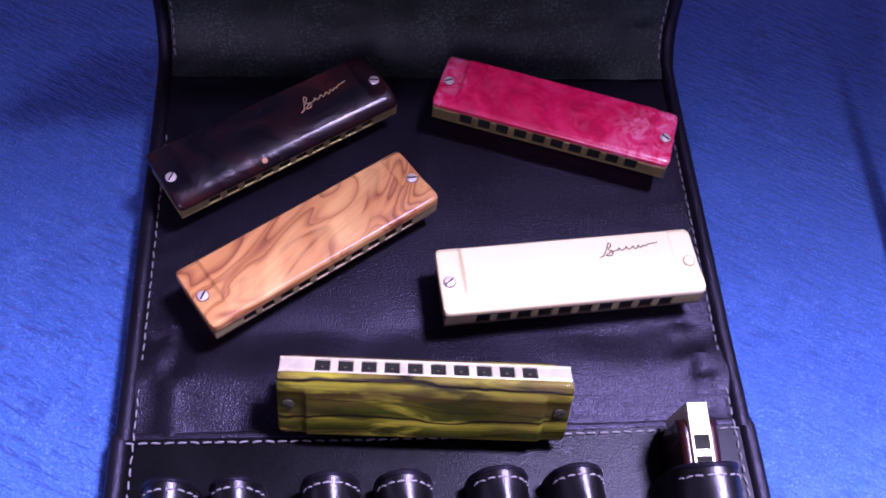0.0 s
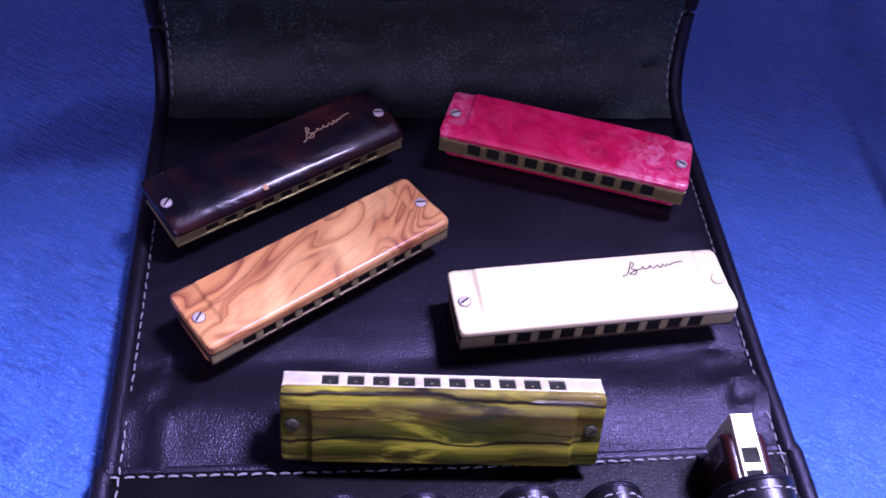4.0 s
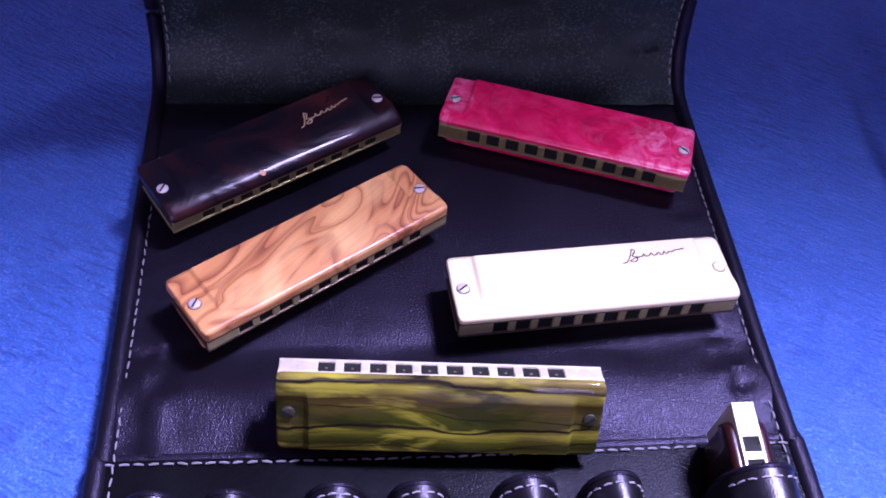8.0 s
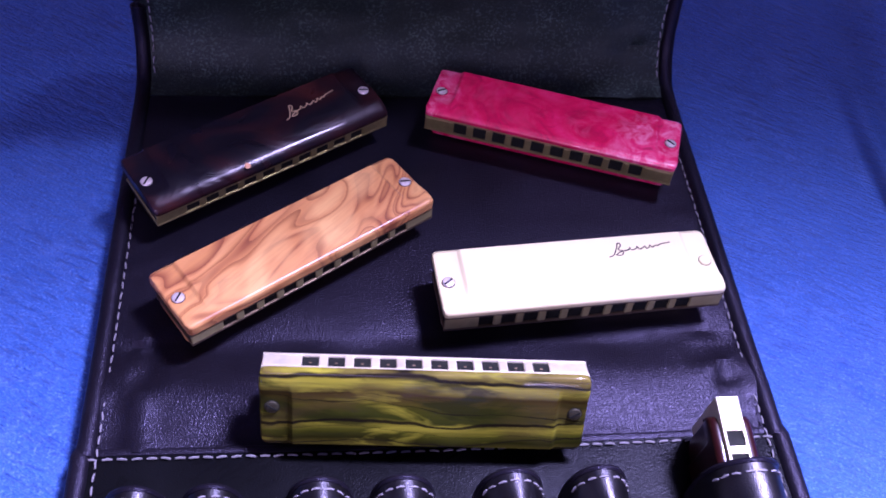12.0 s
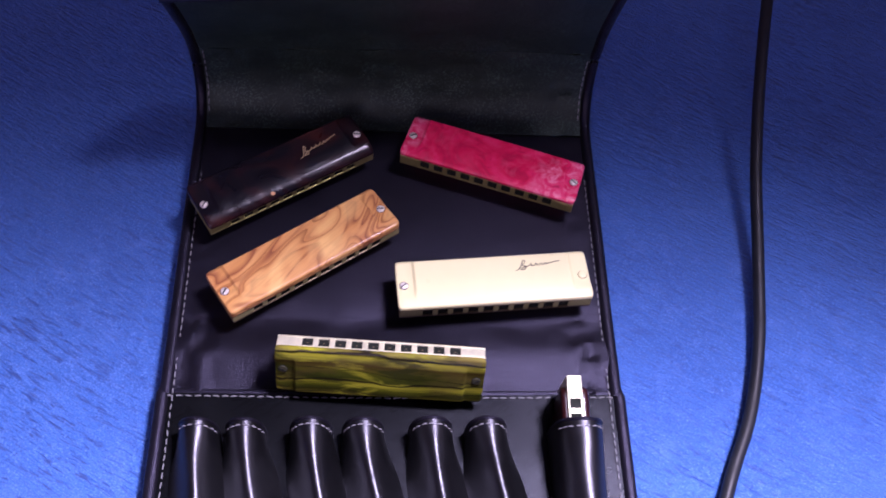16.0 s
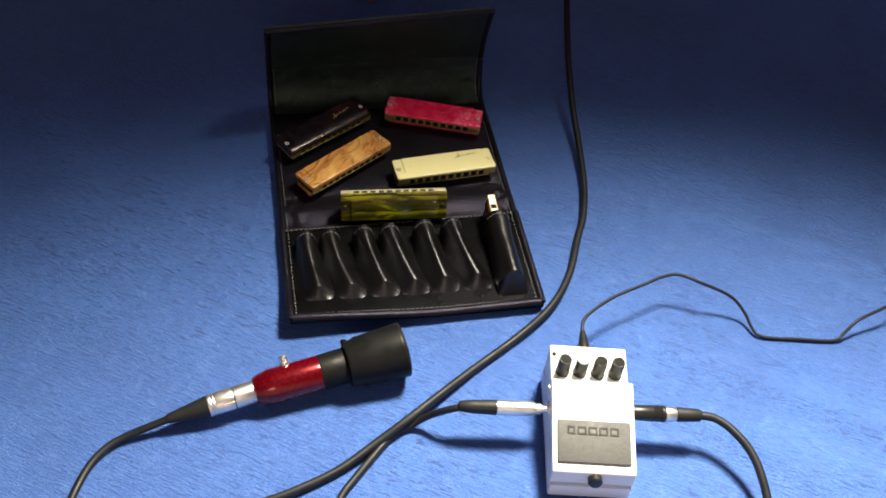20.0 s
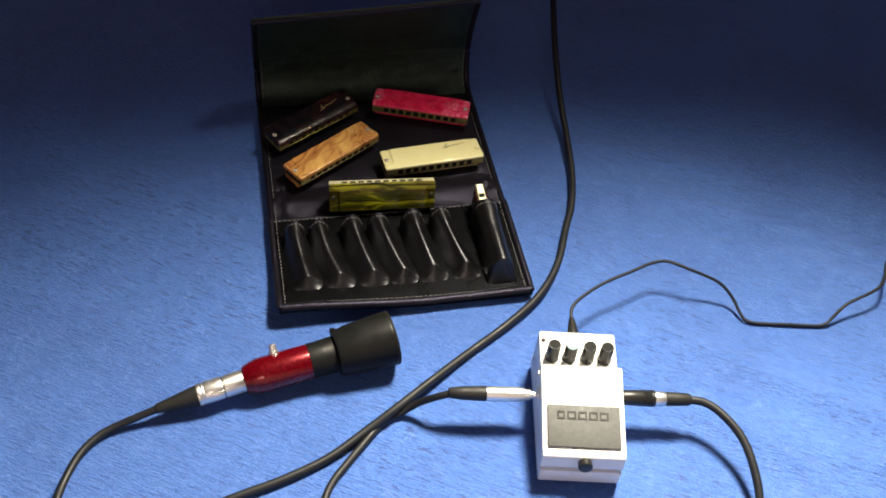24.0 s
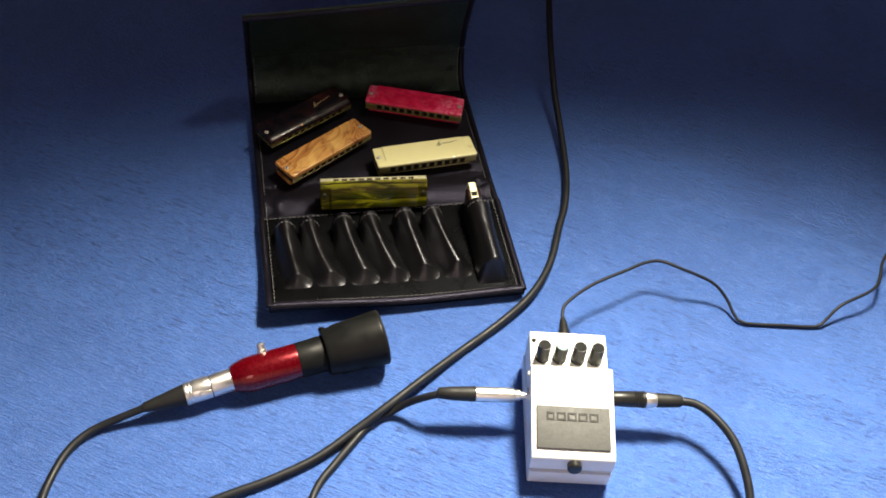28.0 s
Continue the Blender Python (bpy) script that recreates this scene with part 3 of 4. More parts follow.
def pocket(um, ue, hw, h, hc, seed):
    """A narrow leather tent: a round mouth, a ridge that runs down to a crest, and a flat end falling to the panel."""
    full = h > 0.03
    crest = V_CREST - (0.0125 if full else 0.0)
    m = 26

    def along(s):
        """Centre, v, half width, height and the two exponents of the outline at s: 0 at the mouth, 1 at the crest, 2 at the foot."""
        r, f = min(1.0, s), max(0.0, s - 1)
        c = um + (ue - um) * (0.25 * r + 0.75 * r ** 1.7)
        v = V_MOUTH + (crest - V_MOUTH) * r + (V_FOOT - (0.010 if full else 0.0) - crest) * f
        w = hw + (0.0150 - hw) * ease(r / 0.45) if not full else hw + (0.0145 - hw) * ease((r - 0.3) / 0.6)
        top = h + (hc - h) * (r ** 1.6 if not full else r)
        top = top * (1 - f) + 0.0006 * f
        keen = ease(r / 0.45)
        q, k = (2 - 0.52 * keen, 0.35 + 0.92 * keen) if not full else (2 - 0.15 * ease(r), 0.25 + 0.40 * ease(r))
        return c, v, w, top, q, k

    def at(s, a, off=0.0):
        if abs(s - 1) < 0.045:
            # the crest is a small rolled edge
            b = (s - 0.955) / 0.09
            c, v, w, top, q, k = ((1 - b) ** 2 * i + 2 * b * (1 - b) * j + b * b * l for i, j, l in zip(along(0.955), along(1.0), along(1.045)))
        else:
            c, v, w, top, q, k = along(s)
        top += 0.0006 * noise.noise(Vector((seed * 3.1, s * 5, a))) * max(0.0, 1 - max(0.0, s - 0.8) * 2)
        ca, sa = math.cos(a), max(0.0, math.sin(a))
        if full:
            v -= 0.0040 * sa * max(0.0, 1 - s)
        v += 0.0035 * (1 - sa) * ease((s - 0.7) / 0.3) * max(0.0, 2 - s)
        return Vector((c + (w - off) * ca, v, BASE - 0.0005 + max(0.0002, (top - off)) * max(0.0, 1 - abs(ca) ** q) ** k))

    bm = bmesh.new()
    steps = [0.95 * k / 24 for k in range(25)] + [0.957, 0.97, 0.985, 1.0, 1.015, 1.03, 1.043] + [1.05 + 0.95 * k / 7 for k in range(8)]
    grid(bm, [[at(s, math.pi * q / m) for q in range(m + 1)] for s in steps])
    grid(bm, [[at(0.25 * k / 4, math.pi * q / m, 0.0013) for q in range(m + 1)] for k in range(5)])
    body = part("pocket", bm, POCKET, CASE, sharp=70)
    lip = [at(0.004, math.pi * q / 24, 0.0005) for q in range(25)]
    part("pocket_lip", sweep(bmesh.new(), lip, 0.0011, 8, 1.0, Vector((0, 1, 0))), LEATHER, body, "turned leather lip of the pocket")
    line = [at(0.055, math.pi * q / 24, -0.0002) for q in range(3, 22)]
    stitches("lip_stitching", [line], body, 0.0026, 0.0013, 0.0004)
    return body


for k, p in enumerate(POCKETS):
    pocket(*p, k)

# one front corner of the case does not lie down: it stands a little off the blanket
for ob in CASE.children_recursive:
    for vert in ob.data.vertices:
        vert.co.z += 0.0095 * ease((0.080 - vert.co.y) / 0.065) * ease((0.070 - vert.co.x) / 0.15)

# ---------------------------------------------------------------- harmonicas
HL, HW = 0.0512, 0.0135
Z1, Z2, ZT = 0.0090, 0.0166, 0.0200


def cover_mesh(upper, z2, tucked=False, roll=(0.0016, 0.0014)):
    """A slightly crowned cover: a raised middle between two lower screw ends, rounded at the front and the corners. The lower one is set back."""
    bm = bmesh.new()
    half = [0.010, 0.030, 0.0405, 0.0408, 0.0411, 0.0414, 0.0417, 0.0420, 0.0423, 0.0428, HL - 0.005, HL - 0.0026, HL - 0.0012, HL - 0.0004, HL]
    xs = [-x for x in half[::-1]] + half
    rows = []
    for x in xs:
        pad = min(1.0, max(0.0, (abs(x) - 0.0408) / 0.0020))
        pad = pad * pad * (3 - 2 * pad)
        corner = 0.0050 if tucked else 0.0020
        e = max(0.0, 1 - (HL - abs(x)) / corner)
        arc = 1 - math.sqrt(max(0.0, 1 - e * e))
        inset, drop = corner * arc, 0.0007 * arc
        lo, hi = (z2 + 0.0002, ZT) if upper else (Z1 - 0.0002, Z1 - 0.0044 if tucked else 0.0)
        sgn = 1 if upper else -1
        f = -HW + inset + (0.0022 if tucked else 0.0002 if upper else 0.0075)
        depth = abs(hi - lo)
        wide = x * (0.90 if tucked else 1 if upper else 0.965)
        bend, bend_z = (min(0.0040, 0.75 * depth),) * 2 if tucked else roll if upper else (0.0013, 0.0013)
        fall = 0.0007 * (max(0.0, -(f + bend)) / (HW - 0.0015)) ** 2.2
        row = [(wide, f, lo)]
        for q in range(10):
            a = math.pi / 2 * q / 9
            y = f + bend * (1 - math.cos(a))
            cut = 0.0012 * min(1.0, max(0.0, (y + HW - 0.0045) / 0.0060)) * pad
            row.append((wide, y, lo + sgn * min((depth - fall - bend_z) + bend_z * math.sin(a) - drop * q / 9, depth - cut)))
        near, far = f + bend + 0.0006, HW + 0.0004 - inset
        for y in (near + (far - near) * k for k in (0.0, 0.06, 0.12, 0.19, 0.27, 0.37, 0.55, 1.0)):
            cut = 0.0012 * min(1.0, max(0.0, (y + HW - 0.0045) / 0.0060)) * pad
            crown = 0.0007 * min(1.0, max(0.0, -y / (HW - 0.0015))) ** 2.2
            row.append((wide, y, lo + sgn * (depth - drop - max(cut, crown))))
        row.append((wide, HW + 0.0020 - inset, lo + sgn * (depth - drop - 0.0022)))
        row.append((wide, HW + 0.0022 - inset, lo))
        rows.append(row)
    vs = grid(bm, rows, True)
    bm.faces.new(vs[0])
    bm.faces.new(vs[-1])
    return bm


def build_harmonica(m, label, cover, metal, group="harmonicas", screw=None, z2=Z2, tucked=False, roll=(0.0016, 0.0014), hidden_screw=None):
    h = root("harmonica", m, label, "harmonica", group)
    part("upper_cover", cover_mesh(True, z2, tucked, roll), cover, h, sharp=28)
    part("lower_cover", cover_mesh(False, z2, tucked), cover, h, sharp=28)
    front, back = -HW + 0.0004, HW - 0.001
    for z0, z1 in ((Z1, Z1 + 0.0010), (z2 - 0.0010, z2)):
        part("reed_plate", boxes((-HL + 0.0004, HL - 0.0004, front, back, z0, z1), bevel=0.0003), PLATE if metal == DULL else metal, h, "metal reed plate")
    # comb: a solid block, the shade of its ten chambers put into the colour
    pitch, wide = 0.0080, 0.0052
    comb = part("comb", boxes((-HL + 0.001, HL - 0.001, front + 0.0008, back - 0.0005, Z1 + 0.001, z2 - 0.001)), HOLE_SHADE, h, "solid comb coloured near-black as the shade in ten reed chambers", smooth=False)
    x = -HL + 0.0005
    for k in range(11):
        c = (k - 4.5) * pitch
        x1 = c - wide / 2 if k < 10 else HL - 0.0005
        part("comb_divider", boxes((x, x1, front + 0.0001, front + 0.0010, Z1 + 0.0009, z2 - 0.0009), bevel=0.0003, seg=1), metal, comb, "bare metal divider", smooth=False)
        x = c + wide / 2
        if k < 10 and screw:
            mid = (Z1 + z2) / 2
            part("reed", boxes((c - 0.0005, c + 0.0005, front + 0.0005, front + 0.0009, mid - 0.0001, mid + 0.0007), bevel=0.0002, seg=1), PLATE, comb, "glinting brass reed tip", smooth=False)
    for s, slot in () if tucked else ((-1, 35), (1, -30)):
        sx = s * 0.0474
        # shade of recess and slot laid on as a near-black disc and bar
        part("countersink", lathe(bmesh.new(), [(0, 0.00242), (0.0001, 0.00242)], (sx, 0.0005, ZT - 0.00122), (0, 0, 1), 20), HOLE_SHADE, h, "near-black disc as the shade in the screw recess")
        sc = turned("screw", [(0, 0.0022), (0.0005, 0.0022), (0.0008, 0.0019), (0.0009, 0.0012)], (sx, 0.0005, ZT - 0.0014), (0, 0, 1), hidden_screw if hidden_screw and s > 0 else screw or SCREW, h, "slotted steel screw", 20)
        if hidden_screw and s > 0:
            continue
        bm = boxes((-0.0018, 0.0018, -0.00028, 0.00028, -0.0002, 0.0002))
        bmesh.ops.transform(bm, matrix=pose(sx, 0.0005, ZT - 0.0005, 0, 0, slot), verts=bm.verts)
        part("screw_slot", bm, HOLE_SHADE, sc, "near-black bar as the shade in the screw slot", smooth=False)
    return h


def scribble(parent, x, y, z, size, material, turn=0.0):
    """A flowing handwritten flourish, drawn as one plain wavy stroke."""
    pts = [(-0.9, -0.45), (-0.45, -0.30), (0.0, 0.30), (0.25, 0.75), (0.45, 0.55), (0.10, 0.15), (0.50, 0.0), (0.30, -0.35), (-0.2, -0.30), (0.35, -0.05), (1.0, 0.05), (1.15, 0.25), (1.3, 0.0), (1.7, 0.10), (1.85, 0.28), (2.0, 0.02), (2.3, 0.10), (2.55, 0.25),
           (2.65, 0.0), (2.9, 0.1), (3.05, 0.3), (3.2, 0.05), (3.5, 0.25), (3.7, 0.15), (4.0, 0.3), (4.9, 0.38)]
    line = [Vector((a * size, b * size * 1.2, 0)) for a, b in pts]
    bm = sweep(bmesh.new(), spline(line, size * 0.08), size * 0.055, 6, 0.5)
    bmesh.ops.transform(bm, matrix=pose(x, y, z, 0, 0, turn), verts=bm.verts)
    return part("written_flourish", bm, material, parent, "thin flowing pen stroke")


black = build_harmonica(pose(-0.0705, 0.2525, 0.0102, 4.5, 0, 41.6), "glossy dark tortoiseshell harmonica with a gold pen flourish", TORTOISE, BRASSY, z2=0.0148, roll=(0.0135, 0.0044))
scribble(black, 0.0155, 0.0030, ZT + 0.0001, 0.0042, GOLD, 2)
part("inlay_dot", lathe(bmesh.new(), [(0, 0.0012), (0.0003, 0.0012)], (-0.0122, -0.0112, ZT - 0.00115), (0, -0.36, 0.93), 8), plain("amber_fleck", (0.55, 0.26, 0.07), 0.5), black, "small amber fleck")
olive = build_harmonica(pose(-0.0460, 0.2030, 0.0098, 0, 0, 43.4), "lacquered olive wood harmonica with swirling brown grain", OLIVE, DULL, z2=0.0150, roll=(0.0016, 0.0014))
build_harmonica(pose(0.0440, 0.2812, 0.0098, 0, 0, -9.0), "glossy mottled pink pearl harmonica", PINK, BRASSY, roll=(0.0028, 0.0016))
white = build_harmonica(pose(0.0545, 0.2025, 0.0098, 0, 0, 14.8), "smooth ivory white harmonica with a dark pen flourish", IVORY, DULL, hidden_screw=IVORY)
scribble(white, 0.0158, 0.0070, ZT + 0.0001, 0.0042, INK, 1)
build_harmonica(pose(0.0036, 0.1556, 0.0240, -68, 0, 186.2), "green and black striped wood harmonica standing with holes upward", GREEN, NICKEL, screw=DARKSCREW)
cu, cv = 0.1252, 0.0857
a = radians(9.7)
dx, dy = cu * math.cos(a) - cv * math.sin(a), cu * math.sin(a) + cv * math.cos(a)
px, py = math.cos(a), math.sin(a)
build_harmonica(pose(dx + px * 0.0096, dy + py * 0.0096, 0.0216, -90, 0, 99.7) @ pose(0, 0, 0, 0, 0, -7) @ Matrix.Diagonal((0.94, 1, 0.95, 1)), "dark oxblood harmonica tucked upright into a pocket", OXBLOOD, NICKEL, tucked=True)


# ---------------------------------------------------------------- microphone
MIC_A, MIC_B = Vector((-0.1045, -0.0690, 0.0165)), Vector((0.0185, -0.0262, 0.0245))
AX = (MIC_B - MIC_A).normalized()
mic = root("microphone", Matrix.Identity(4), "red and black harmonica microphone lying on the blanket", "microphone")
LEN = (MIC_B - MIC_A).length
turned("barrel", [(0.000, 0.0100), (0.0005, 0.0112), (0.006, 0.0132), (0.013, 0.0148), (0.017, 0.0150), (0.0555, 0.0150), (0.0565, 0.0146)], MIC_A, AX, MICRED, mic, "glossy deep red metal barrel", 36)
turned("collar", [(0.0560, 0.0146), (0.0565, 0.0150), (0.0790, 0.0156), (0.0800, 0.0150)], MIC_A, AX, MICGREY, mic, "dark grey plastic collar", 36)
cup = turned("cup", [(0.0790, 0.0150), (0.0795, 0.0190), (0.0815, 0.0200), (0.0870, 0.0203), (0.0900, 0.0215), (LEN - 0.004, 0.0238), (LEN - 0.001, 0.0237), (LEN, 0.0230), (LEN - 0.001, 0.0212), (LEN - 0.012, 0.0200), (LEN - 0.012, 0.0100)], MIC_A, AX, MICGREY, mic, "black rubber cup", 40)
turned("rim", [(LEN - 0.0022, 0.0237), (LEN - 0.0012, 0.02415), (LEN - 0.0004, 0.0237)], MIC_A, AX, RUBBER, cup, "rounded rubber rim", 40)
turned("lug", [(0, 0.0026), (0.003, 0.0026), (0.0036, 0.0018)], MIC_A + AX * 0.0815 + Vector((-0.006, 0.0165, 0.0070)), (-0.1, 0.6, 0.6), MICGREY, cup, "small round lug", 14)
SW = MIC_A + AX * 0.0300 + Vector((-0.005, 0.0095, 0.0100))
sw = turned("switch_bush", [(0, 0.0042), (0.0025, 0.0042), (0.0028, 0.0034), (0.005, 0.0034)], SW, (-0.25, 0.66, 0.7), CHROME, mic, "chrome toggle switch bush", 18)
turned("switch_tip", [(0.003, 0.0028), (0.005, 0.0034), (0.0072, 0.0035), (0.0080, 0.0026)], SW, (-0.25, 0.66, 0.7), CHROME, sw, "chrome toggle tip", 16)

# ---------------------------------------------------------------- cables
def cable(name, pts, r, label, category="cable"):
    line = spline(pts, 0.004)
    thing = root(name, Matrix.Identity(4), label, category, "cables")
    part("jacket", sweep(bmesh.new(), line, r, 14), CABLE, thing)
    return thing


XB, XA = Vector((-0.1720, -0.0965, 0.0125)), Vector((-0.1010, -0.0678, 0.0166))
XD = (XA - XB).normalized()
mic_cable = cable("microphone_cable", [(-0.1690, -0.0952, 0.0127), (-0.1850, -0.1015, 0.0090), (-0.2040, -0.1095, 0.0048), (-0.2160, -0.1185, 0.0038), (-0.2260, -0.1335, 0.0036), (-0.2320, -0.1535, 0.0036), (-0.2350, -0.1760, 0.0036), (-0.2330, -0.2100, 0.0036), (-0.2250, -0.2700, 0.0036)], 0.0032, "black rubber microphone cable with a chrome plug")
turned("boot", [(0.000, 0.0040), (0.004, 0.0046), (0.018, 0.0066), (0.032, 0.0086), (0.0345, 0.0090), (0.0355, 0.0086)], XB, XD, RUBBER, mic_cable, "tapered black rubber boot", 24)
shell = turned("plug_shell", [(0.0335, 0.0080), (0.0340, 0.0094), (0.0360, 0.0096), (0.0372, 0.0091), (0.0384, 0.0096), (0.0396, 0.0091), (0.0408, 0.0096), (0.0540, 0.0096), (0.0550, 0.0092)], XB, XD, CHROME, mic_cable, "chrome plug shell with grip rings", 30)
turned("joint_ring", [(0.0545, 0.0088), (0.0560, 0.0088)], XB, XD, PLASTIC, shell, "dark joint ring", 30)
turned("socket_sleeve", [(0.0556, 0.0088), (0.0562, 0.0094), (0.0750, 0.0096), (0.0762, 0.0090)], XB, XD, CHROME, mic_cable, "chrome socket sleeve", 30)
bm = boxes((-0.005, 0.005, -0.0022, 0.0022, -0.0008, 0.0010), bevel=0.0006)
bmesh.ops.transform(bm, matrix=Matrix.Translation(XB + XD * 0.0495 + Vector((0.0035, -0.0075, 0.0042))) @ XD.to_track_quat("X", "Z").to_matrix().to_4x4() @ pose(0, 0, 0, 60, 0, 0), verts=bm.verts)
part("latch", bm, CHROME, shell, "small release latch")

cable("instrument_cable", [(0.23, 0.780, 0.135), (0.211, 0.635, 0.120), (0.1965, 0.515, 0.097), (0.1931, 0.440, 0.072), (0.1925, 0.372, 0.048), (0.1955, 0.312, 0.026), (0.1999, 0.260, 0.013), (0.2015, 0.206, 0.007), (0.197, 0.163, 0.0050), (0.188, 0.130, 0.0045), (0.175, 0.082, 0.0050), (0.154, 0.042, 0.0055), (0.123, 0.008, 0.0045), (0.081, -0.030, 0.0045), (0.052, -0.059, 0.008), (0.026, -0.086, 0.0115), (-0.001, -0.108, 0.0065), (-0.031, -0.133, 0.0040), (-0.065, -0.153, 0.0040), (-0.098, -0.168, 0.0040), (-0.158, -0.196, 0.0040), (-0.26, -0.235, 0.0040)], 0.0035, "thick black instrument cable curving across the blanket")

in_cable = cable("input_cable", [(0.0790, -0.0872, 0.0330), (0.070, -0.0873, 0.0325), (0.057, -0.0875, 0.0280), (0.041, -0.086, 0.0150), (0.027, -0.089, 0.0050), (0.012, -0.098, 0.0036), (-0.005, -0.121, 0.0033), (-0.017, -0.139, 0.0033), (-0.026, -0.153, 0.0033), (-0.032, -0.170, 0.0033), (-0.035, -0.200, 0.0033), (-0.034, -0.260, 0.0033)], 0.0031, "black cable with a silver jack plug in the pedal")
J = Vector((0.0745, -0.0872, 0.0330))
turned("boot", [(-0.0105, 0.0034), (-0.0090, 0.0046), (0.002, 0.0056), (0.0200, 0.0063), (0.0210, 0.0055)], J, (1, 0, 0), RUBBER, in_cable, "black plug boot", 22)
turned("plug_sleeve", [(0.0205, 0.0048), (0.0209, 0.0062), (0.0470, 0.0062), (0.0520, 0.0057), (0.0530, 0.0046), (0.0570, 0.0046), (0.0575, 0.0032), (0.0660, 0.0032)], J, (1, 0, 0), CHROME, in_cable, "brushed silver jack sleeve", 26)

out_cable = cable("output_cable", [(0.2660, -0.0885, 0.0335), (0.276, -0.0900, 0.0335), (0.286, -0.0965, 0.0330), (0.296, -0.108, 0.0315), (0.3035, -0.120, 0.0290), (0.3085, -0.135, 0.0250), (0.312, -0.157, 0.0180), (0.3115, -0.180, 0.0100), (0.307, -0.215, 0.0040), (0.300, -0.270, 0.0036)], 0.0035, "black cable with a black jack plug in the pedal")
J = Vector((0.2040, -0.0870, 0.0325))
DJ = Vector((1, -0.018, 0.012))
turned("plug_sleeve", [(0.0000, 0.0034), (0.0020, 0.0034), (0.0022, 0.0058), (0.0040, 0.0062), (0.0210, 0.0069), (0.0218, 0.0064), (0.0226, 0.0070), (0.0236, 0.0064), (0.0246, 0.0070), (0.0256, 0.0065), (0.0266, 0.0071), (0.0276, 0.0065), (0.0286, 0.0071), (0.0310, 0.0069), (0.0320, 0.0058)], J, DJ, PLASTIC, out_cable, "black jack sleeve", 26)
turned("plug_ring", [(0.0312, 0.0052), (0.0318, 0.0062), (0.0340, 0.0063), (0.0400, 0.0060), (0.0412, 0.0052)], J, DJ, CHROME, out_cable, "chrome ring", 26)
turned("boot", [(0.0405, 0.0052), (0.0412, 0.0060), (0.0480, 0.0058), (0.0600, 0.0052), (0.0620, 0.0040)], J, DJ, RUBBER, out_cable, "black plug boot", 22)

dc = cable("power_cable", [(0.1735, -0.0180, 0.0365), (0.1735, -0.0050, 0.0375), (0.1790, 0.0080, 0.0380), (0.205, 0.031, 0.0365), (0.238, 0.050, 0.0355), (0.256, 0.060, 0.0350), (0.272, 0.064, 0.0340), (0.290, 0.058, 0.0320), (0.321, 0.051, 0.0220), (0.336, 0.041, 0.0110), (0.343, 0.027, 0.0040), (0.352, 0.020, 0.0020), (0.390, 0.019, 0.0018), (0.419, 0.019, 0.0020), (0.428, 0.024, 0.0060), (0.443, 0.035, 0.0150), (0.480, 0.055, 0.0200), (0.497, 0.088, 0.0220), (0.525, 0.116, 0.0250), (0.590, 0.150, 0.0150), (0.700, 0.180, 0.0030)], 0.0015, "thin black power lead looping over the blanket")
turned("power_plug", [(0, 0.0050), (0.010, 0.0052), (0.012, 0.0045), (0.021, 0.0032), (0.026, 0.0019)], (0.1730, -0.0345, 0.0355), (0.02, 1, 0.06), PLASTIC, dc, "small black power plug", 18)

# ---------------------------------------------------------------- effects pedal
PW = 0.0330
pedal = root("effects_pedal", pose(0.1715, -0.0935, 0.0, 0, 0, -1.6), "white compact effects pedal with grey rubber pad and four knobs", "pedal")
part("base", boxes((-PW, PW, -0.0555, 0.0590, 0.0015, 0.0180), bevel=0.0018), WHITE, pedal)
part("chassis", extrude_profile([(-0.046, 0.017), (-0.046, 0.026), (0.020, 0.044), (0.024, 0.0460), (0.0590, 0.0500), (0.0590, 0.017)], -PW + 0.0008, PW - 0.0008, 0.0014), WHITE, pedal)
treadle = part("treadle", extrude_profile([(0.0205, 0.0400), (0.0215, 0.0545), (0.0185, 0.0560), (-0.0490, 0.0372), (-0.0528, 0.0350), (-0.0545, 0.0215), (-0.0510, 0.0200)], -PW - 0.0004, PW + 0.0004, 0.0013), WHITE, pedal, "white sloping foot treadle")
slope = math.degrees(math.atan2(0.0560 - 0.0370, 0.0185 + 0.0520))
SM = pose(0, -0.01675, 0.0465, slope, 0, 0)


def on_treadle(name, bm, material, parent, label=""):
    bmesh.ops.transform(bm, matrix=SM, verts=bm.verts)
    return part(name, bm, material, parent, label)


pad = on_treadle("pad", boxes((-0.0293, 0.0293, -0.0303, 0.0042, -0.001, 0.0016), bevel=0.0008), PADGREY, treadle, "grey rubber foot pad")
shapes = [(-0.0215, 0.0062), (-0.0135, 0.0072), (-0.0048, 0.0072), (0.0039, 0.0072), (0.0126, 0.0072)]
for k, (x, w) in enumerate(shapes):
    bits = [(x, x + w, -0.0026, -0.0012, 0.0014, 0.0021), (x, x + w, -0.0078, -0.0064, 0.0014, 0.0021), (x, x + 0.0014, -0.0064, -0.0026, 0.0014, 0.0021), (x + w - 0.0014, x + w, -0.0064, -0.0026, 0.0014, 0.0021)]
    on_treadle("emblem_shape", boxes(*bits), PADDARK, pad, "raised plain emblem shape")
turned("thumbscrew", [(0, 0.0040), (0.0015, 0.0056), (0.0060, 0.0058), (0.0072, 0.0050), (0.0076, 0.0030)], (0.0012, -0.0520, 0.0290), (0, -1, 0.12), PLASTIC, pedal, "black thumbscrew", 22)
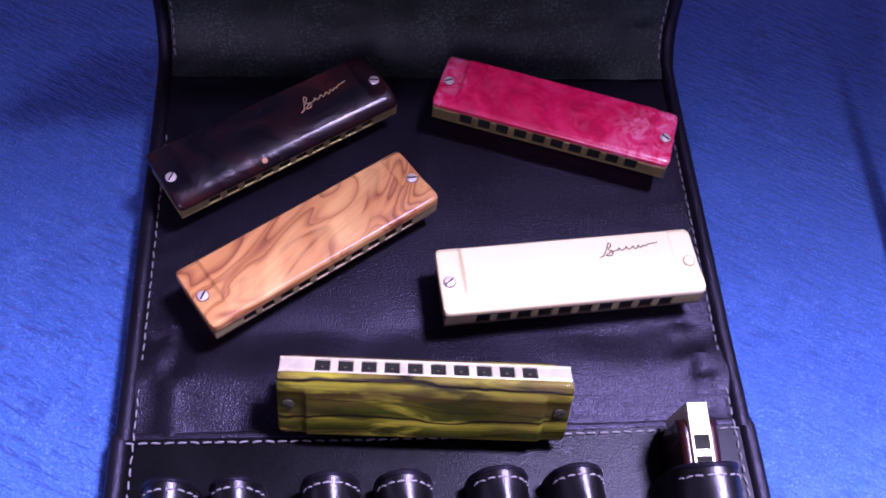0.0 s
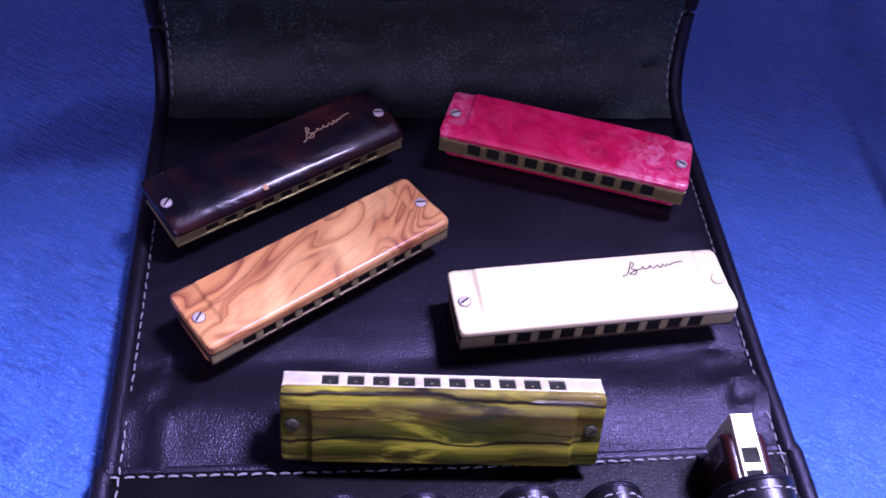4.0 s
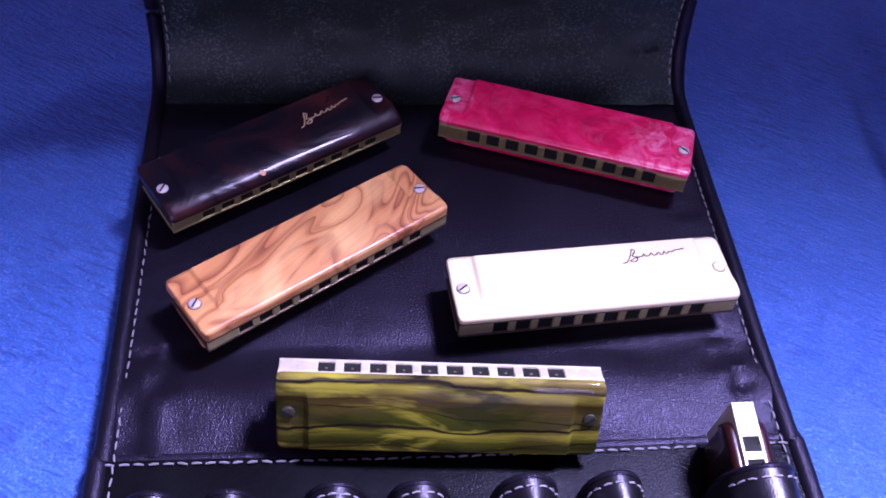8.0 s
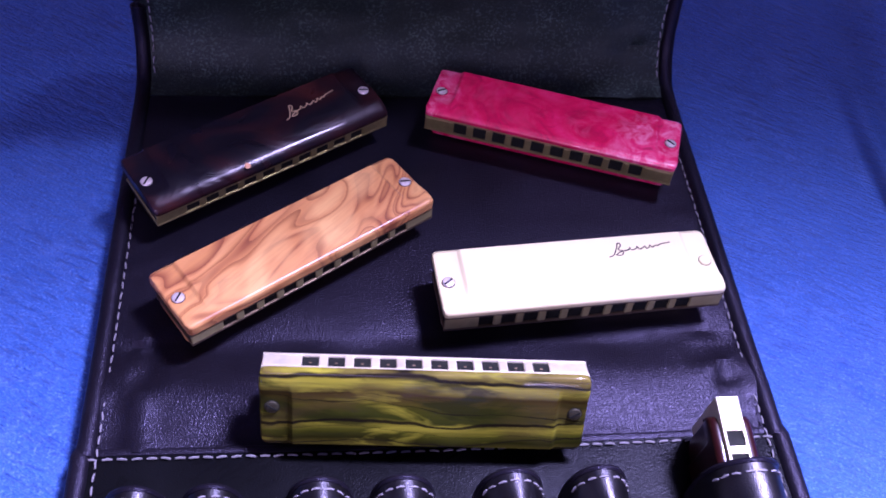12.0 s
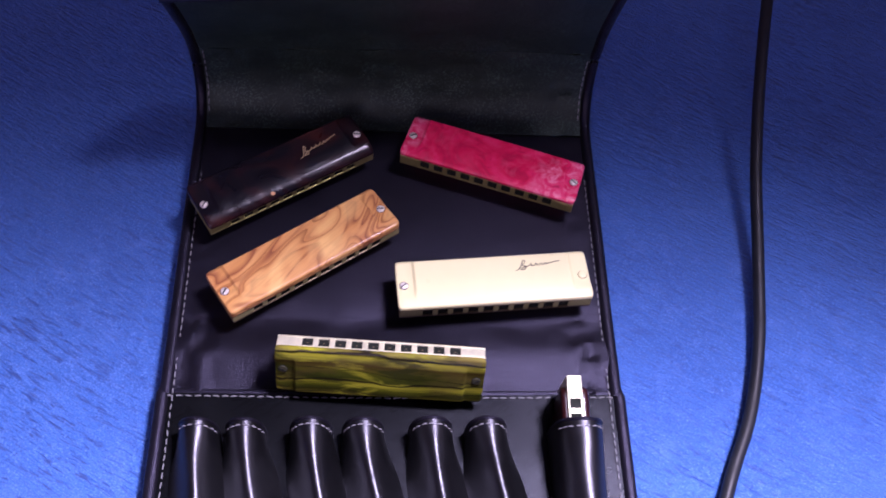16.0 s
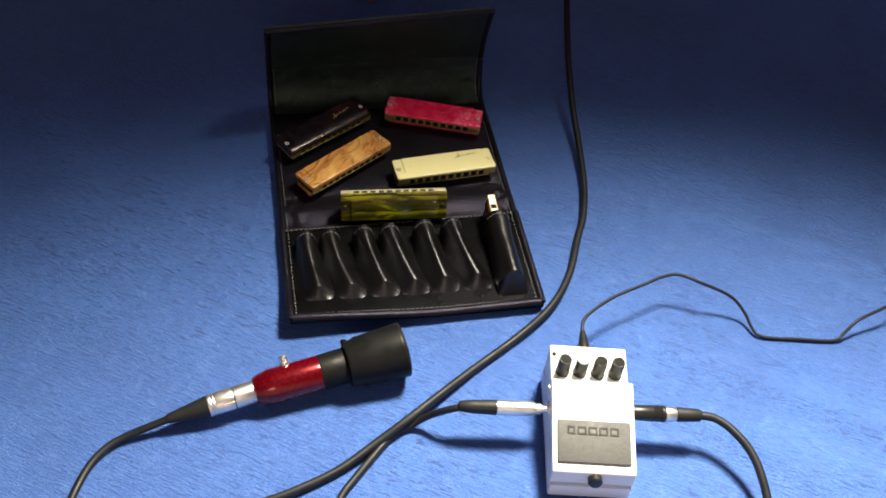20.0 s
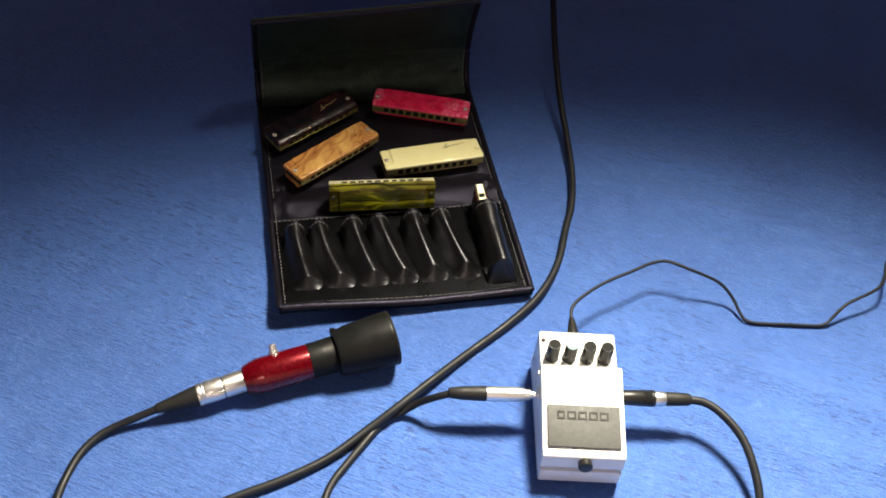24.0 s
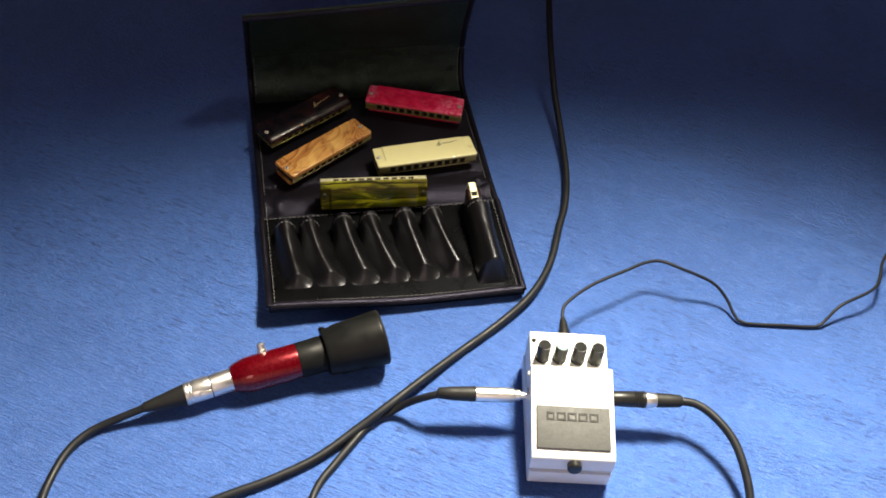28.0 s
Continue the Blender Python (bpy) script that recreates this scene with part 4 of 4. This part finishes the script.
for k, x in enumerate((-0.0225, -0.0080, 0.0070, 0.0215)):
    knob = turned("knob", [(0, 0.0062), (0.0012, 0.0062), (0.0020, 0.0056), (0.0182, 0.0054), (0.0190, 0.0050)], (x, 0.0345, 0.0462), (0, -0.02, 1), PLASTIC, pedal, "black ribbed knob", 14)
    turned("knob_cap", [(0.0186, 0.0049), (0.0194, 0.0046)], (x, 0.0345, 0.0462), (0, -0.02, 1), TEAL if k == 1 else KNOBTOP, knob, "teal knob cap" if k == 1 else "dark knob cap", 16)
turned("indicator_light", [(0, 0.0019), (0.0012, 0.0019), (0.0022, 0.0012), (0.0025, 0.0004)], (-0.0288, 0.0500, 0.0484), (0, 0, 1), PADDARK, pedal, "small unlit indicator light", 14)
for s in (-1, 1):
    turned("jack_nut", [(0, 0.0060), (0.0030, 0.0060), (0.0034, 0.0050)], (s * (PW - 0.001), 0.0070, 0.0328), (s, 0, 0), CHROME, pedal, "hexagonal jack nut", 6)
    turned("side_screw", [(0, 0.0032), (0.0016, 0.0032), (0.0024, 0.0020)], (s * (PW - 0.001), 0.0215, 0.0400), (s, 0, 0), SCREW, pedal, "round side screw", 14)

# ---------------------------------------------------------------- things behind
BX = pose(-0.031, 0.509, 0, 0, 0, 62)
cabinet = root("wooden_box", BX, "dark orange-brown veneered wooden box behind the case", "box")
part("carcass", boxes((0.0, 0.36, 0.0, 0.42, 0.001, 0.32), bevel=0.002), VENEER, cabinet)
part("edge_strip", boxes((-0.0015, 0.0, 0.030, 0.034, 0.075, 0.30), bevel=0.0004), PALE, cabinet, "pale vertical strip")


def soft_slab(name, m, sx, sy, h, material, label, category, seed):
    bm = bmesh.new()
    n = 36
    rows, low = [], []
    for i in range(n + 1):
        r, l = [], []
        for k in range(n + 1):
            x, y = -1 + 2 * i / n, -1 + 2 * k / n
            e = max(0.0, (1 - abs(x) ** 7)) ** 0.5 * max(0.0, (1 - abs(y) ** 7)) ** 0.5
            w = 1 + 0.25 * noise.noise(Vector((x * 2, y * 3, seed)))
            r.append((x * sx * (1 + 0.03 * noise.noise(Vector((y * 3, seed, 0)))), y * sy * (1 + 0.05 * noise.noise(Vector((x * 3, seed, 4)))), h * 0.3 + h * 0.7 * e * w))
            l.append((x * sx * 0.97, y * sy * 0.97, 0.001))
        rows.append(r)
        low.append(l)
    loop = rows
    vs = grid(bm, loop)
    ws = grid(bm, low)
    rim = [(i, 0) for i in range(n)] + [(n, k) for k in range(n)] + [(i, n) for i in range(n, 0, -1)] + [(0, k) for k in range(n, 0, -1)]
    for a, b in zip(rim, rim[1:] + rim[:1]):
        bm.faces.new((vs[a[0]][a[1]], vs[b[0]][b[1]], ws[b[0]][b[1]], ws[a[0]][a[1]]))
    ob = part(name, bm, material, None)
    ob.matrix_world = m
    return tagged(ob, label, category)


soft_slab("folded_cloth", pose(-0.665, 0.660, 0.0, 0, 0, 20), 0.17, 0.11, 0.05, LIME, "yellow-green folded cloth lying on the blanket", "cloth", 3)
soft_slab("blue_cushion", pose(0.66, 0.84, 0.0, 0, 0, -22), 0.26, 0.16, 0.07, BLUECLOTH, "soft teal blue cushion at the back of the bed", "cushion", 8)
